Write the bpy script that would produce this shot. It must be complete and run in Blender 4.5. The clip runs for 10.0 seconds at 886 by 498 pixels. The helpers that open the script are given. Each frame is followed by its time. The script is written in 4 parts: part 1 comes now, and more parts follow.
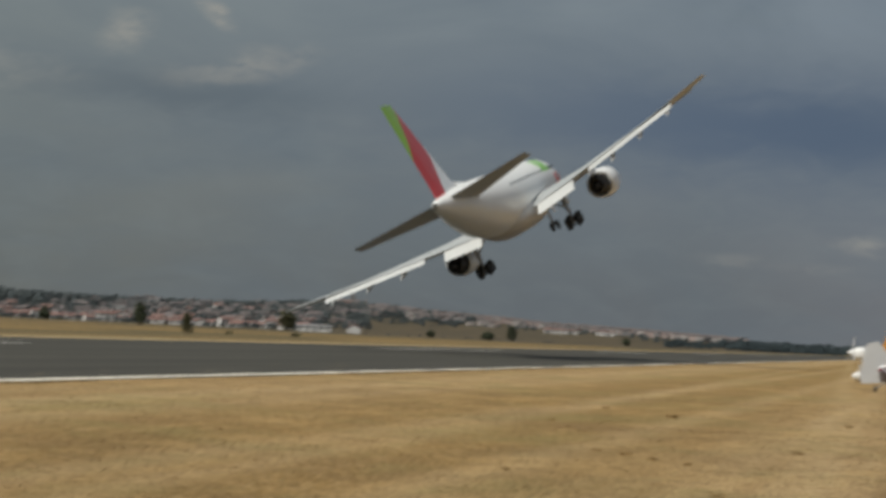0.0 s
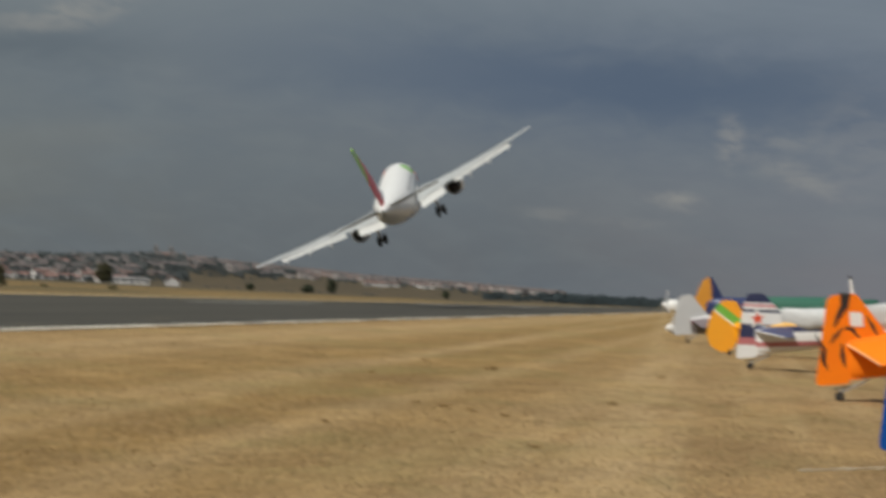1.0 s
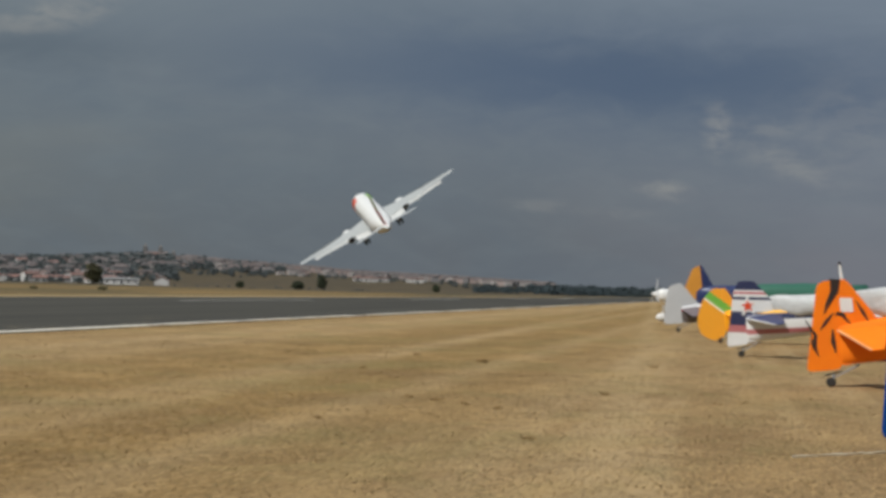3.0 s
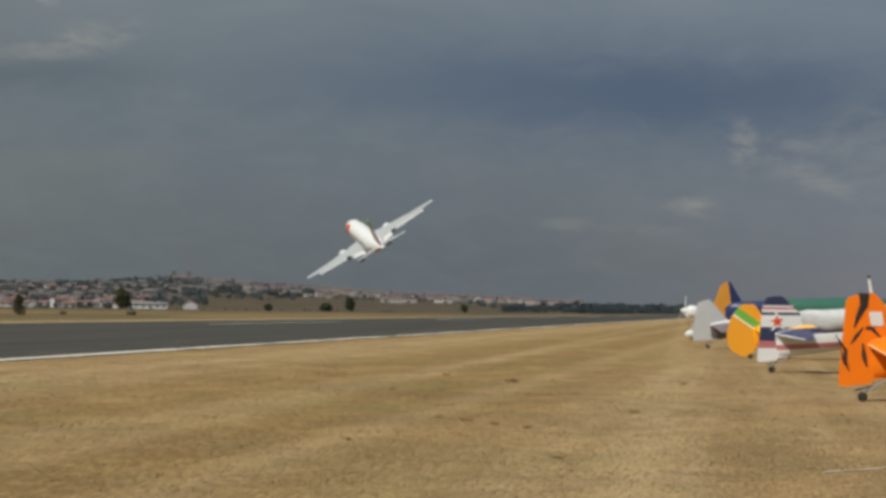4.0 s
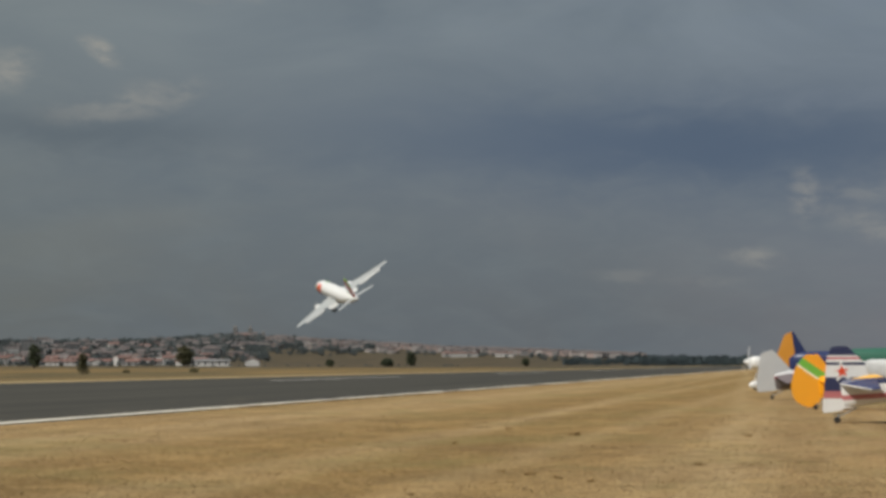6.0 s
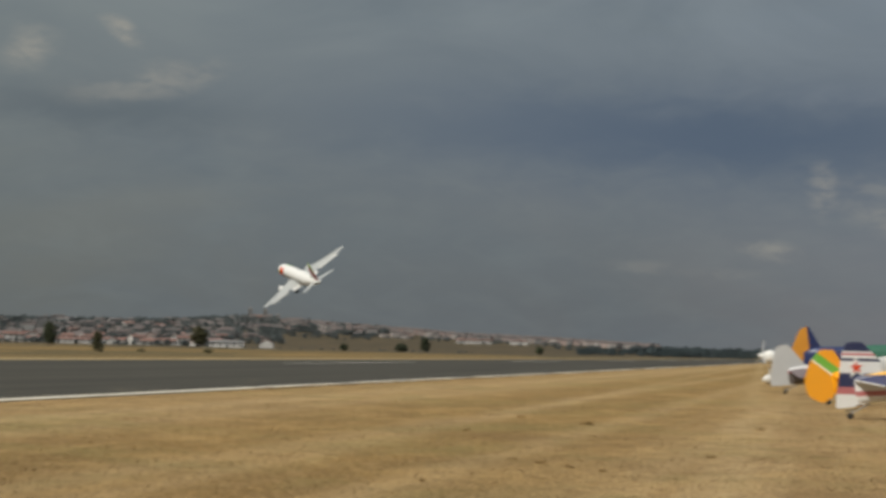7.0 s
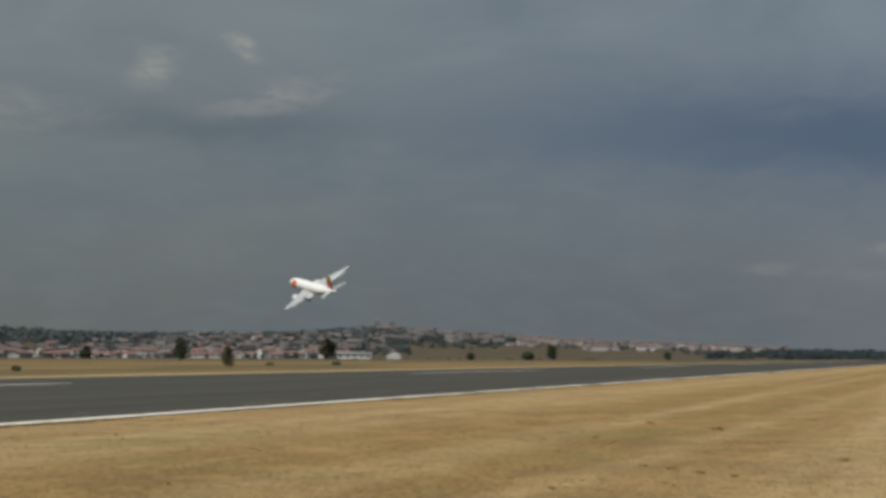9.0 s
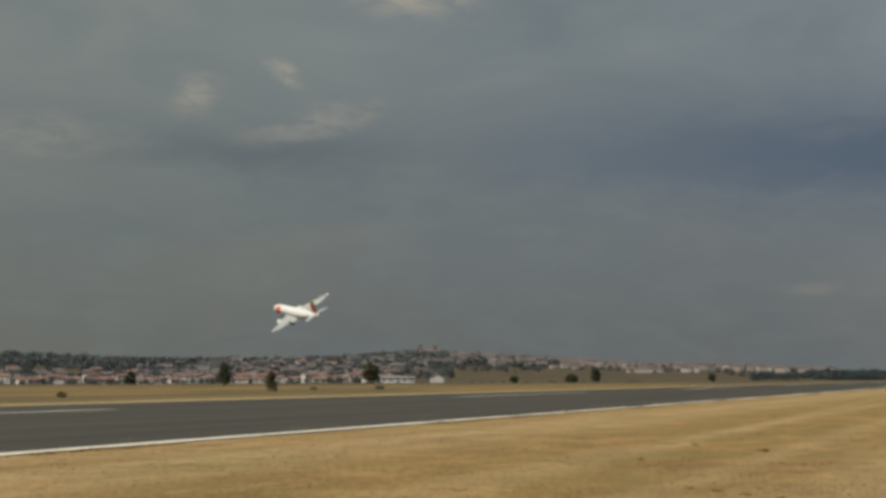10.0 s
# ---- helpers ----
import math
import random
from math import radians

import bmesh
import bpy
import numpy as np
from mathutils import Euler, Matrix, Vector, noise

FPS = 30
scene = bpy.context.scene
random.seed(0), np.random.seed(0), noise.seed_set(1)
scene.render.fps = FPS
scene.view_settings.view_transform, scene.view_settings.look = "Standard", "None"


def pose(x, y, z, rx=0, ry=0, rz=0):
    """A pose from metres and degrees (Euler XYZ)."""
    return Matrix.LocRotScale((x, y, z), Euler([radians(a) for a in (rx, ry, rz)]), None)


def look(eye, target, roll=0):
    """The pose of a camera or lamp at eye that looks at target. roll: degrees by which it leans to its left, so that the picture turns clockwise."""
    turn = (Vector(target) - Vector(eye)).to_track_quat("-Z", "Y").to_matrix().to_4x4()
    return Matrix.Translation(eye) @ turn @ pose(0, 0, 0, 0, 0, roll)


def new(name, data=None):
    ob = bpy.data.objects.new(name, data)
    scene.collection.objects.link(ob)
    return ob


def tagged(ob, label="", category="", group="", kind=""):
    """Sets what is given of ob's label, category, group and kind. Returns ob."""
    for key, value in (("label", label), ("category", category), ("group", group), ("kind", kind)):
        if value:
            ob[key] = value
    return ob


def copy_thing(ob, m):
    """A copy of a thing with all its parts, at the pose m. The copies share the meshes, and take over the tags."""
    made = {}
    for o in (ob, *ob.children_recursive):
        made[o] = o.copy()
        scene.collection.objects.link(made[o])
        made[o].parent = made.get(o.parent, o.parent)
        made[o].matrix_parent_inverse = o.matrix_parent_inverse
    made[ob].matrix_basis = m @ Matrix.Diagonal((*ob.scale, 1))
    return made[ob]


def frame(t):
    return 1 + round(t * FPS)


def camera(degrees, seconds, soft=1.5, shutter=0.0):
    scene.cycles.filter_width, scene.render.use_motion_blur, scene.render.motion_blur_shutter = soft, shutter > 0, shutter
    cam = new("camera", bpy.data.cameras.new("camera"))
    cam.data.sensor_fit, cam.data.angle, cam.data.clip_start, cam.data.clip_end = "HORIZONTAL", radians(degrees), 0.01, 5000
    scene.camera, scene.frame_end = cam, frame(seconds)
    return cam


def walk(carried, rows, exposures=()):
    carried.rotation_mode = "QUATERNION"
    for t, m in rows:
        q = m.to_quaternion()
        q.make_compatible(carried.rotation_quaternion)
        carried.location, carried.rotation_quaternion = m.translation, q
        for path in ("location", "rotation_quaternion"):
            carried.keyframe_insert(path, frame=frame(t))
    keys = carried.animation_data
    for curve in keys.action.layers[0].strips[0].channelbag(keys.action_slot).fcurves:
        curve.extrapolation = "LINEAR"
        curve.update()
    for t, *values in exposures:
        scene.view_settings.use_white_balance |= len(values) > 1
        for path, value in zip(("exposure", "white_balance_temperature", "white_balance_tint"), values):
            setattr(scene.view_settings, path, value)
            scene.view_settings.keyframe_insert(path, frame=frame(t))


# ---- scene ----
# Camera: a hand-held camera at eye height beside a runway, turning on the spot
cam = camera(28.99, 10.0, soft=3.6, shutter=0.5)
EYE = Vector((0, 0, 1.65))


def gaze(yaw, pitch, roll):
    """Pose of the camera: degrees to the right of the runway's direction, upwards, and lean."""
    a, b = radians(yaw), radians(pitch)
    way = Vector((math.sin(a) * math.cos(b), math.cos(a) * math.cos(b), math.sin(b)))
    return look(EYE, EYE + way, roll)


GAZE = [
    (0, -16.139, 2.868, 2.672),
    (0.3, -13.797, 3.490, 1.400),
    (0.5, -12.022, 2.721, 1.739),
    (0.7, -11.026, 2.379, 2.103),
    (1, -10.066, 1.569, 2.650),
    (1.1, -9.150, 1.289, 2.638),
    (1.2, -9.804, 1.516, 2.626),
    (1.3, -8.727, 1.092, 2.615),
    (1.4, -8.028, 0.815, 2.603),
    (1.5, -8.825, 0.984, 2.591),
    (1.6, -8.728, 0.774, 2.787),
    (1.7, -8.436, 0.376, 2.984),
    (1.8, -8.370, 0.265, 3.180),
    (1.9, -8.705, 0.202, 3.377),
    (2, -8.254, -0.171, 3.573),
    (2.1, -9.371, 0.386, 3.177),
    (2.2, -9.022, 0.381, 2.782),
    (2.5, -9.416, 1.216, 1.595),
    (2.7, -9.034, 1.131, 1.551),
    (2.9, -9.646, 1.399, 1.507),
    (3, -9.701, 1.374, 1.485),
    (3.2, -9.920, 1.470, 1.300),
    (4.3, -10.742, 2.147, 0.534),
    (4.5, -10.716, 2.227, 0.388),
    (5, -11.272, 2.739, 0.365),
    (5.5, -12.220, 2.895, 0.051),
    (5.7, -12.719, 3.767, -0.196),
    (6.8, -12.315, 3.795, 0.671),
    (7, -13.193, 3.364, 1.336),
    (7.5, -15.121, 3.853, 0.850),
    (8, -15.949, 4.130, 0.799),
    (8.5, -16.092, 3.523, 0.802),
    (9, -17.354, 3.597, 0.134),
    (9.5, -19.021, 4.841, 0.104),
    (10, -18.770, 4.377, -0.296),
]
# the film's colours drift a little: seconds, stops, kelvin, tint
DRIFT = [(0, 0.0, 6350, 8), (1.0, 0.0, 6400, 9), (1.5, 0.0, 6450, 10), (2.4, 0.0, 5850, 10), (3.0, 0.0, 6100, 9), (4.5, 0.0, 6300, 8), (5.5, 0.0, 6300, 9), (7.0, 0.0, 6550, 8),
         (7.4, 0.0, 6300, 8), (8.0, 0.0, 6450, 8), (8.5, 0.0, 6500, 7), (9.0, 0.0, 6250, 8), (9.5, 0.0, 6400, 7), (10, 0.0, 6800, 7)]
walk(cam, [(t, gaze(*g)) for t, *g in GAZE], DRIFT)

# ---- nodes ----


class Graph:
    """Short hand for a node tree."""

    def __init__(self, tree):
        self.tree = tree
        tree.nodes.clear()

    def add(self, kind):
        return self.tree.nodes.new(kind)

    def link(self, a, b):
        self.tree.links.new(a, b)

    def put(self, socket, value):
        if hasattr(value, "links"):
            self.link(value, socket)
        else:
            socket.default_value = value

    def math(self, op, a, b=0.0, c=0.0):
        n = self.add("ShaderNodeMath")
        n.operation = op
        for s, v in zip(n.inputs, (a, b, c)):
            self.put(s, v)
        return n.outputs[0]

    def mix(self, fac, a, b, blend="MIX"):
        n = self.add("ShaderNodeMix")
        n.data_type, n.blend_type = "RGBA", blend
        self.put(n.inputs["Factor"], fac)
        for s, v in ((n.inputs[6], a), (n.inputs[7], b)):
            self.put(s, v if hasattr(v, "links") else (*v, 1))
        return n.outputs[2]

    def noise(self, vector, scale, detail=4.0, rough=0.55, distort=0.0):
        n = self.add("ShaderNodeTexNoise")
        self.put(n.inputs["Vector"], vector)
        n.inputs["Scale"].default_value = scale
        n.inputs["Detail"].default_value = detail
        n.inputs["Roughness"].default_value = rough
        n.inputs["Distortion"].default_value = distort
        return n.outputs["Fac"]

    def spread(self, fac, low, high, a=0.0, b=1.0):
        n = self.add("ShaderNodeMapRange")
        n.clamp = True
        for s, v in zip(n.inputs, (fac, low, high, a, b)):
            self.put(s, v)
        return n.outputs[0]

    def stretch(self, vector, x, y, z, turn=0.0):
        n = self.add("ShaderNodeMapping")
        self.link(vector, n.inputs["Vector"])
        n.inputs["Scale"].default_value = (x, y, z)
        n.inputs["Rotation"].default_value = (0, 0, turn)
        return n.outputs[0]


# ---- light ----
SUN_AZ, SUN_EL = radians(-143), radians(50)  # behind the camera, to its left
sun_way = Vector((math.sin(SUN_AZ) * math.cos(SUN_EL), math.cos(SUN_AZ) * math.cos(SUN_EL), math.sin(SUN_EL)))
lamp = bpy.data.lights.new("sun", "SUN")
lamp.energy, lamp.angle, lamp.color = 4.1, radians(0.7), (1.0, 0.95, 0.86)
sun = new("sun", lamp)
sun.matrix_world = look(sun_way * 100, (0, 0, 0))

world = bpy.data.worlds.new("world")
scene.world = world
world.use_nodes = True
g = Graph(world.node_tree)
way = g.add("ShaderNodeTexCoord").outputs["Generated"]
xyz = g.add("ShaderNodeSeparateXYZ")
g.link(way, xyz.inputs[0])
az = g.math("MULTIPLY", g.math("ARCTAN2", xyz.outputs[0], xyz.outputs[1]), 57.2958)
el = g.math("MULTIPLY", g.math("ARCSINE", xyz.outputs[2]), 57.2958)
flat = g.add("ShaderNodeCombineXYZ")
g.link(az, flat.inputs[0])
g.link(g.math("MULTIPLY", el, 2.5), flat.inputs[1])
chart = flat.outputs[0]
billow = g.noise(chart, 0.11, 5, 0.55, 0.6)
wisps = g.noise(chart, 0.42, 5, 0.6, 0.4)


def cloud(a, e, wide, high, tilt=0.0):
    """A soft cloud round a bearing and a height, in degrees."""
    da = g.math("SUBTRACT", az, a)
    de = g.math("SUBTRACT", g.math("SUBTRACT", el, e), g.math("MULTIPLY", da, tilt))
    q = g.math("ADD", g.math("POWER", g.math("DIVIDE", da, wide), 2.0), g.math("POWER", g.math("DIVIDE", de, high), 2.0))
    return g.math("EXPONENT", g.math("MULTIPLY", q, -1.0))


low_grey = g.mix(g.spread(az, -34, -10), (0.138, 0.146, 0.136), (0.126, 0.134, 0.143))
low_grey = g.mix(g.spread(az, -8, 4), low_grey, (0.172, 0.174, 0.192))
high_grey = g.mix(g.spread(az, -30, 2), (0.202, 0.226, 0.226), (0.202, 0.236, 0.274))
sky = g.mix(g.spread(el, 1.5, 11.0), low_grey, high_grey)
sky = g.mix(g.spread(billow, 0.36, 0.70, 0.0, 0.5), sky, (0.112, 0.140, 0.168))
sky = g.mix(g.spread(wisps, 0.44, 0.80, 0.0, 0.20), sky, (0.205, 0.232, 0.235))
# the dark bank, with a ragged lower edge
ragged = g.math("MULTIPLY", g.math("SUBTRACT", wisps, 0.5), 2.6)
bank = cloud(-3.5, g.math("ADD", 7.2, g.math("MULTIPLY", ragged, 0.7)), 13.0, 1.75, -0.03)
sky = g.mix(g.math("MULTIPLY", bank, 0.95), sky, (0.082, 0.112, 0.164))
under = g.math("MULTIPLY", cloud(-25.0, g.math("ADD", 7.6, g.math("MULTIPLY", ragged, 0.5)), 5.0, 0.65, -0.02), 0.65)
sky = g.mix(under, sky, (0.100, 0.122, 0.142))
# lit cloud tops in the gaps: bearing, height, width, depth, slope, strength
fray = g.noise(chart, 0.85, 5, 0.6, 0.35)
for a, e, wide, high, slope, power in ((-24.0, 10.2, 0.60, 0.34, -0.40, 1.15), (-27.0, 9.5, 0.75, 0.62, 0.25, 0.7), (-22.5, 8.7, 1.6, 0.55, 0.22, 0.5), (-24.6, 8.2, 1.3, 0.45, 0.10, 0.25),
                                       (-19.4, 13.1, 2.0, 0.85, 0.08, 1.2), (-0.7, 5.5, 0.42, 0.75, 0.0, 0.62), (1.4, 4.5, 1.5, 0.5, -0.35, 0.36), (0.9, 5.6, 1.1, 0.3, -0.05, 0.25),
                                       (-2.3, 3.5, 0.85, 0.28, -0.12, 0.52), (-6.6, 2.9, 1.1, 0.22, 0.0, 0.20), (-3.9, 2.7, 1.5, 0.18, 0.0, 0.14), (3.5, 5.8, 2.0, 1.6, 0.0, 0.18), (-32, 8.0, 3.0, 0.7, 0.0, 0.30)):
    lit = g.spread(g.math("MULTIPLY", cloud(a, e, wide, high, slope), g.spread(fray, 0.37, 0.63, 0.3, 1.35)), 0.08, 0.95)
    sky = g.mix(g.math("MULTIPLY", lit, power * 0.72), sky, (0.36, 0.335, 0.29))
# overhead the cover thins out
sky = g.mix(g.spread(el, 14, 60), sky, (0.29, 0.31, 0.345))
clear = g.add("ShaderNodeTexSky")
clear.sky_type, clear.sun_disc = "NISHITA", False
clear.sun_elevation, clear.sun_rotation = SUN_EL, SUN_AZ % (2 * math.pi)
blue = g.add("ShaderNodeBackground")
g.link(clear.outputs[0], blue.inputs[0])
blue.inputs[1].default_value = 0.06
cover = g.add("ShaderNodeBackground")
g.link(sky, cover.inputs[0])
both = g.add("ShaderNodeMixShader")
both.inputs[0].default_value = 0.95
g.link(blue.outputs[0], both.inputs[1])
g.link(cover.outputs[0], both.inputs[2])
g.link(both.outputs[0], g.add("ShaderNodeOutputWorld").inputs[0])

# ---- materials ----


def surface(name, color, rough=0.5, metal=0.0, other=None, scale=1.0, share=0.5, grain=0.0, grain_scale=40.0, coat=0.0, vary=0.0, gloss=0.5):
    """Paint, cloth or metal with stains at one scale and grain at another; vary: brightness by object."""
    m = bpy.data.materials.new(name)
    m.use_nodes = True
    g = Graph(m.node_tree)
    bsdf = g.add("ShaderNodeBsdfPrincipled")
    place = g.add("ShaderNodeTexCoord").outputs["Object"]
    stain = g.noise(place, scale, 5, 0.6, 0.3)
    fine = g.noise(place, grain_scale, 3, 0.6)
    other = other or tuple(c * 0.8 for c in color)
    base = g.mix(g.spread(stain, 0.35, 0.75, 0.0, share), color, other)
    base = g.mix(g.spread(fine, 0.3, 0.8, 0.0, 0.25), base, tuple(c * 0.75 for c in color))
    if vary:
        lot = g.add("ShaderNodeObjectInfo").outputs["Random"]
        bright = g.spread(lot, 0, 1, 1 - vary, 1 + vary * 0.4)
        shade = g.add("ShaderNodeCombineColor")
        for s in shade.inputs[:3]:
            g.link(bright, s)
        base = g.mix(1.0, base, shade.outputs[0], "MULTIPLY")
    g.link(base, bsdf.inputs["Base Color"])
    g.link(g.spread(fine, 0, 1, rough * 0.85, min(1, rough * 1.15)), bsdf.inputs["Roughness"])
    bsdf.inputs["Metallic"].default_value = metal
    bsdf.inputs["Coat Weight"].default_value = coat
    bsdf.inputs["Specular IOR Level"].default_value = gloss
    if grain:
        bump = g.add("ShaderNodeBump")
        bump.inputs["Distance"].default_value = grain
        g.link(fine, bump.inputs["Height"])
        g.link(bump.outputs[0], bsdf.inputs["Normal"])
    g.link(bsdf.outputs[0], g.add("ShaderNodeOutputMaterial").inputs[0])
    return m


def banded(name, stops, axis=2, slope=0.0, rough=0.4):
    """Paint in bands: stops of (height in metres, colour) along an axis, slanted by slope along x."""
    m = bpy.data.materials.new(name)
    m.use_nodes = True
    g = Graph(m.node_tree)
    bsdf = g.add("ShaderNodeBsdfPrincipled")
    place = g.add("ShaderNodeTexCoord").outputs["Object"]
    sep = g.add("ShaderNodeSeparateXYZ")
    g.link(place, sep.inputs[0])
    h = g.math("ADD", sep.outputs[axis], g.math("MULTIPLY", sep.outputs[0], slope))
    base = stops[0][1]
    for z, c in stops[1:]:
        base = g.mix(g.spread(h, z - 0.004, z + 0.004), base, c)
    fine = g.noise(place, 30, 4, 0.6)
    base = g.mix(g.spread(fine, 0.35, 0.8, 0.0, 0.18), base, (0.2, 0.18, 0.15))
    g.link(base, bsdf.inputs["Base Color"])
    bsdf.inputs["Roughness"].default_value = rough
    g.link(bsdf.outputs[0], g.add("ShaderNodeOutputMaterial").inputs[0])
    return m


def grass_material():
    m = bpy.data.materials.new("dry_grass")
    m.use_nodes = True
    g = Graph(m.node_tree)
    bsdf = g.add("ShaderNodeBsdfPrincipled")
    place = g.add("ShaderNodeNewGeometry").outputs["Position"]
    along = g.noise(g.stretch(place, 0.55, 0.022, 1), 1.0, 4, 0.6, 0.25)      # mowing and wheel tracks
    lane = g.noise(g.stretch(place, 1.3, 0.03, 1, -0.03), 1.0, 3, 0.6, 0.2)
    patch = g.noise(place, 0.16, 5, 0.62, 0.6)
    clump = g.noise(g.stretch(place, 1.0, 0.62, 1), 1.7, 6, 0.70, 0.6)
    blade = g.noise(g.stretch(place, 1.0, 0.15, 1), 22.0, 5, 0.75, 0.3)
    base = g.mix(g.spread(patch, 0.36, 0.66), (0.308, 0.202, 0.095), (0.230, 0.142, 0.063))
    base = g.mix(g.spread(along, 0.48, 0.64, 0.0, 0.75), base, (0.375, 0.272, 0.142))
    base = g.mix(g.spread(lane, 0.52, 0.66, 0.0, 0.6), base, (0.410, 0.300, 0.160))
    across = g.add("ShaderNodeSeparateXYZ")
    g.link(place, across.inputs[0])
    waver = g.math("ADD", across.outputs[0], g.math("MULTIPLY", g.math("SUBTRACT", patch, 0.5), 1.2))
    # away from the parking row the sward is browner and more worn
    brown = g.mix(g.spread(patch, 0.36, 0.66), (0.250, 0.151, 0.050), (0.162, 0.099, 0.033))
    worn = g.math("MULTIPLY", g.spread(waver, -1.5, -5.0), g.spread(waver, -16.0, -11.0, 0.3, 1.0))
    base = g.mix(worn, base, brown)
    # pale wheel lanes, the second value is their drift to the left with distance
    for lane_x, drift, half, power in ((-0.3, 0.045, 0.5, 0.34), (-2.4, 0.0, 0.3, 0.3), (-5.2, 0.0, 0.5, 0.4), (-7.2, 0.03, 0.4, 0.35), (-8.9, 0.0, 0.6, 0.4), (-14.3, 0.0, 0.8, 0.35), (-16.8, 0.0, 1.0, 0.5)):
        side = g.math("ADD", waver, g.math("MULTIPLY", across.outputs[1], drift))
        off = g.math("POWER", g.math("DIVIDE", g.math("SUBTRACT", side, lane_x), half), 2.0)
        base = g.mix(g.math("MULTIPLY", g.math("EXPONENT", g.math("MULTIPLY", off, -1.0)), power), base, (0.46, 0.335, 0.182))
    base = g.mix(g.spread(clump, 0.50, 0.68, 0.0, 0.62), base, (0.165, 0.108, 0.046))
    base = g.mix(g.spread(clump, 0.46, 0.32, 0.0, 0.62), base, (0.405, 0.276, 0.130))
    base = g.mix(g.spread(blade, 0.50, 0.65, 0.0, 0.72), base, (0.480, 0.330, 0.148))
    base = g.mix(g.spread(blade, 0.50, 0.34, 0.0, 0.70), base, (0.126, 0.082, 0.035))
    tuft = g.noise(g.stretch(place, 1.0, 0.5, 1), 0.55, 5, 0.68, 0.8)
    base = g.mix(g.spread(tuft, 0.50, 0.66, 0.0, 0.42), base, (0.430, 0.284, 0.120))
    base = g.mix(g.spread(tuft, 0.49, 0.33, 0.0, 0.45), base, (0.185, 0.116, 0.050))
    green = g.noise(place, 0.11, 5, 0.65, 0.6)
    base = g.mix(g.spread(green, 0.52, 0.66, 0.0, 0.42), base, (0.190, 0.168, 0.062))
    sprout = g.noise(g.stretch(place, 1.0, 0.6, 1), 0.7, 4, 0.6, 0.5)
    base = g.mix(g.spread(sprout, 0.54, 0.68, 0.0, 0.3), base, (0.185, 0.160, 0.062))
    # the field past the runway is darker and browner
    sep = g.add("ShaderNodeSeparateXYZ")
    g.link(place, sep.inputs[0])
    wild = g.noise(g.stretch(place, 0.02, 0.006, 1), 1.0, 5, 0.6, 0.4)
    field = g.mix(g.spread(wild, 0.44, 0.56), (0.250, 0.160, 0.060), (0.120, 0.090, 0.043))
    strips = g.noise(g.stretch(place, 0.05, 0.009, 1), 1.0, 5, 0.65, 0.3)
    field = g.mix(g.spread(strips, 0.47, 0.57, 0.0, 0.7), field, (0.092, 0.076, 0.040))
    pasture = g.mix(g.spread(strips, 0.40, 0.60), (0.082, 0.064, 0.041), (0.058, 0.050, 0.034))
    field = g.mix(g.spread(sep.outputs[1], 380, 850, 0.0, 0.9), field, pasture)
    edge = g.math("ADD", sep.outputs[0], g.math("MULTIPLY", g.math("SUBTRACT", along, 0.5), 16.0))
    base = g.mix(g.spread(edge, -70, -79), base, field)
    margin = g.math("MULTIPLY", g.spread(edge, -64.0, -67.0), g.spread(edge, -74.0, -70.5))
    base = g.mix(g.math("MULTIPLY", margin, 0.8), base, (0.40, 0.315, 0.165))
    g.link(base, bsdf.inputs["Base Color"])
    bsdf.inputs["Roughness"].default_value = 0.95
    bsdf.inputs["Specular IOR Level"].default_value = 0.15
    bump = g.add("ShaderNodeBump")
    bump.inputs["Strength"].default_value = 0.4
    bump.inputs["Distance"].default_value = 0.05
    g.link(g.math("ADD", g.math("MULTIPLY", clump, 2.0), blade), bump.inputs["Height"])
    g.link(bump.outputs[0], bsdf.inputs["Normal"])
    g.link(bsdf.outputs[0], g.add("ShaderNodeOutputMaterial").inputs[0])
    return m


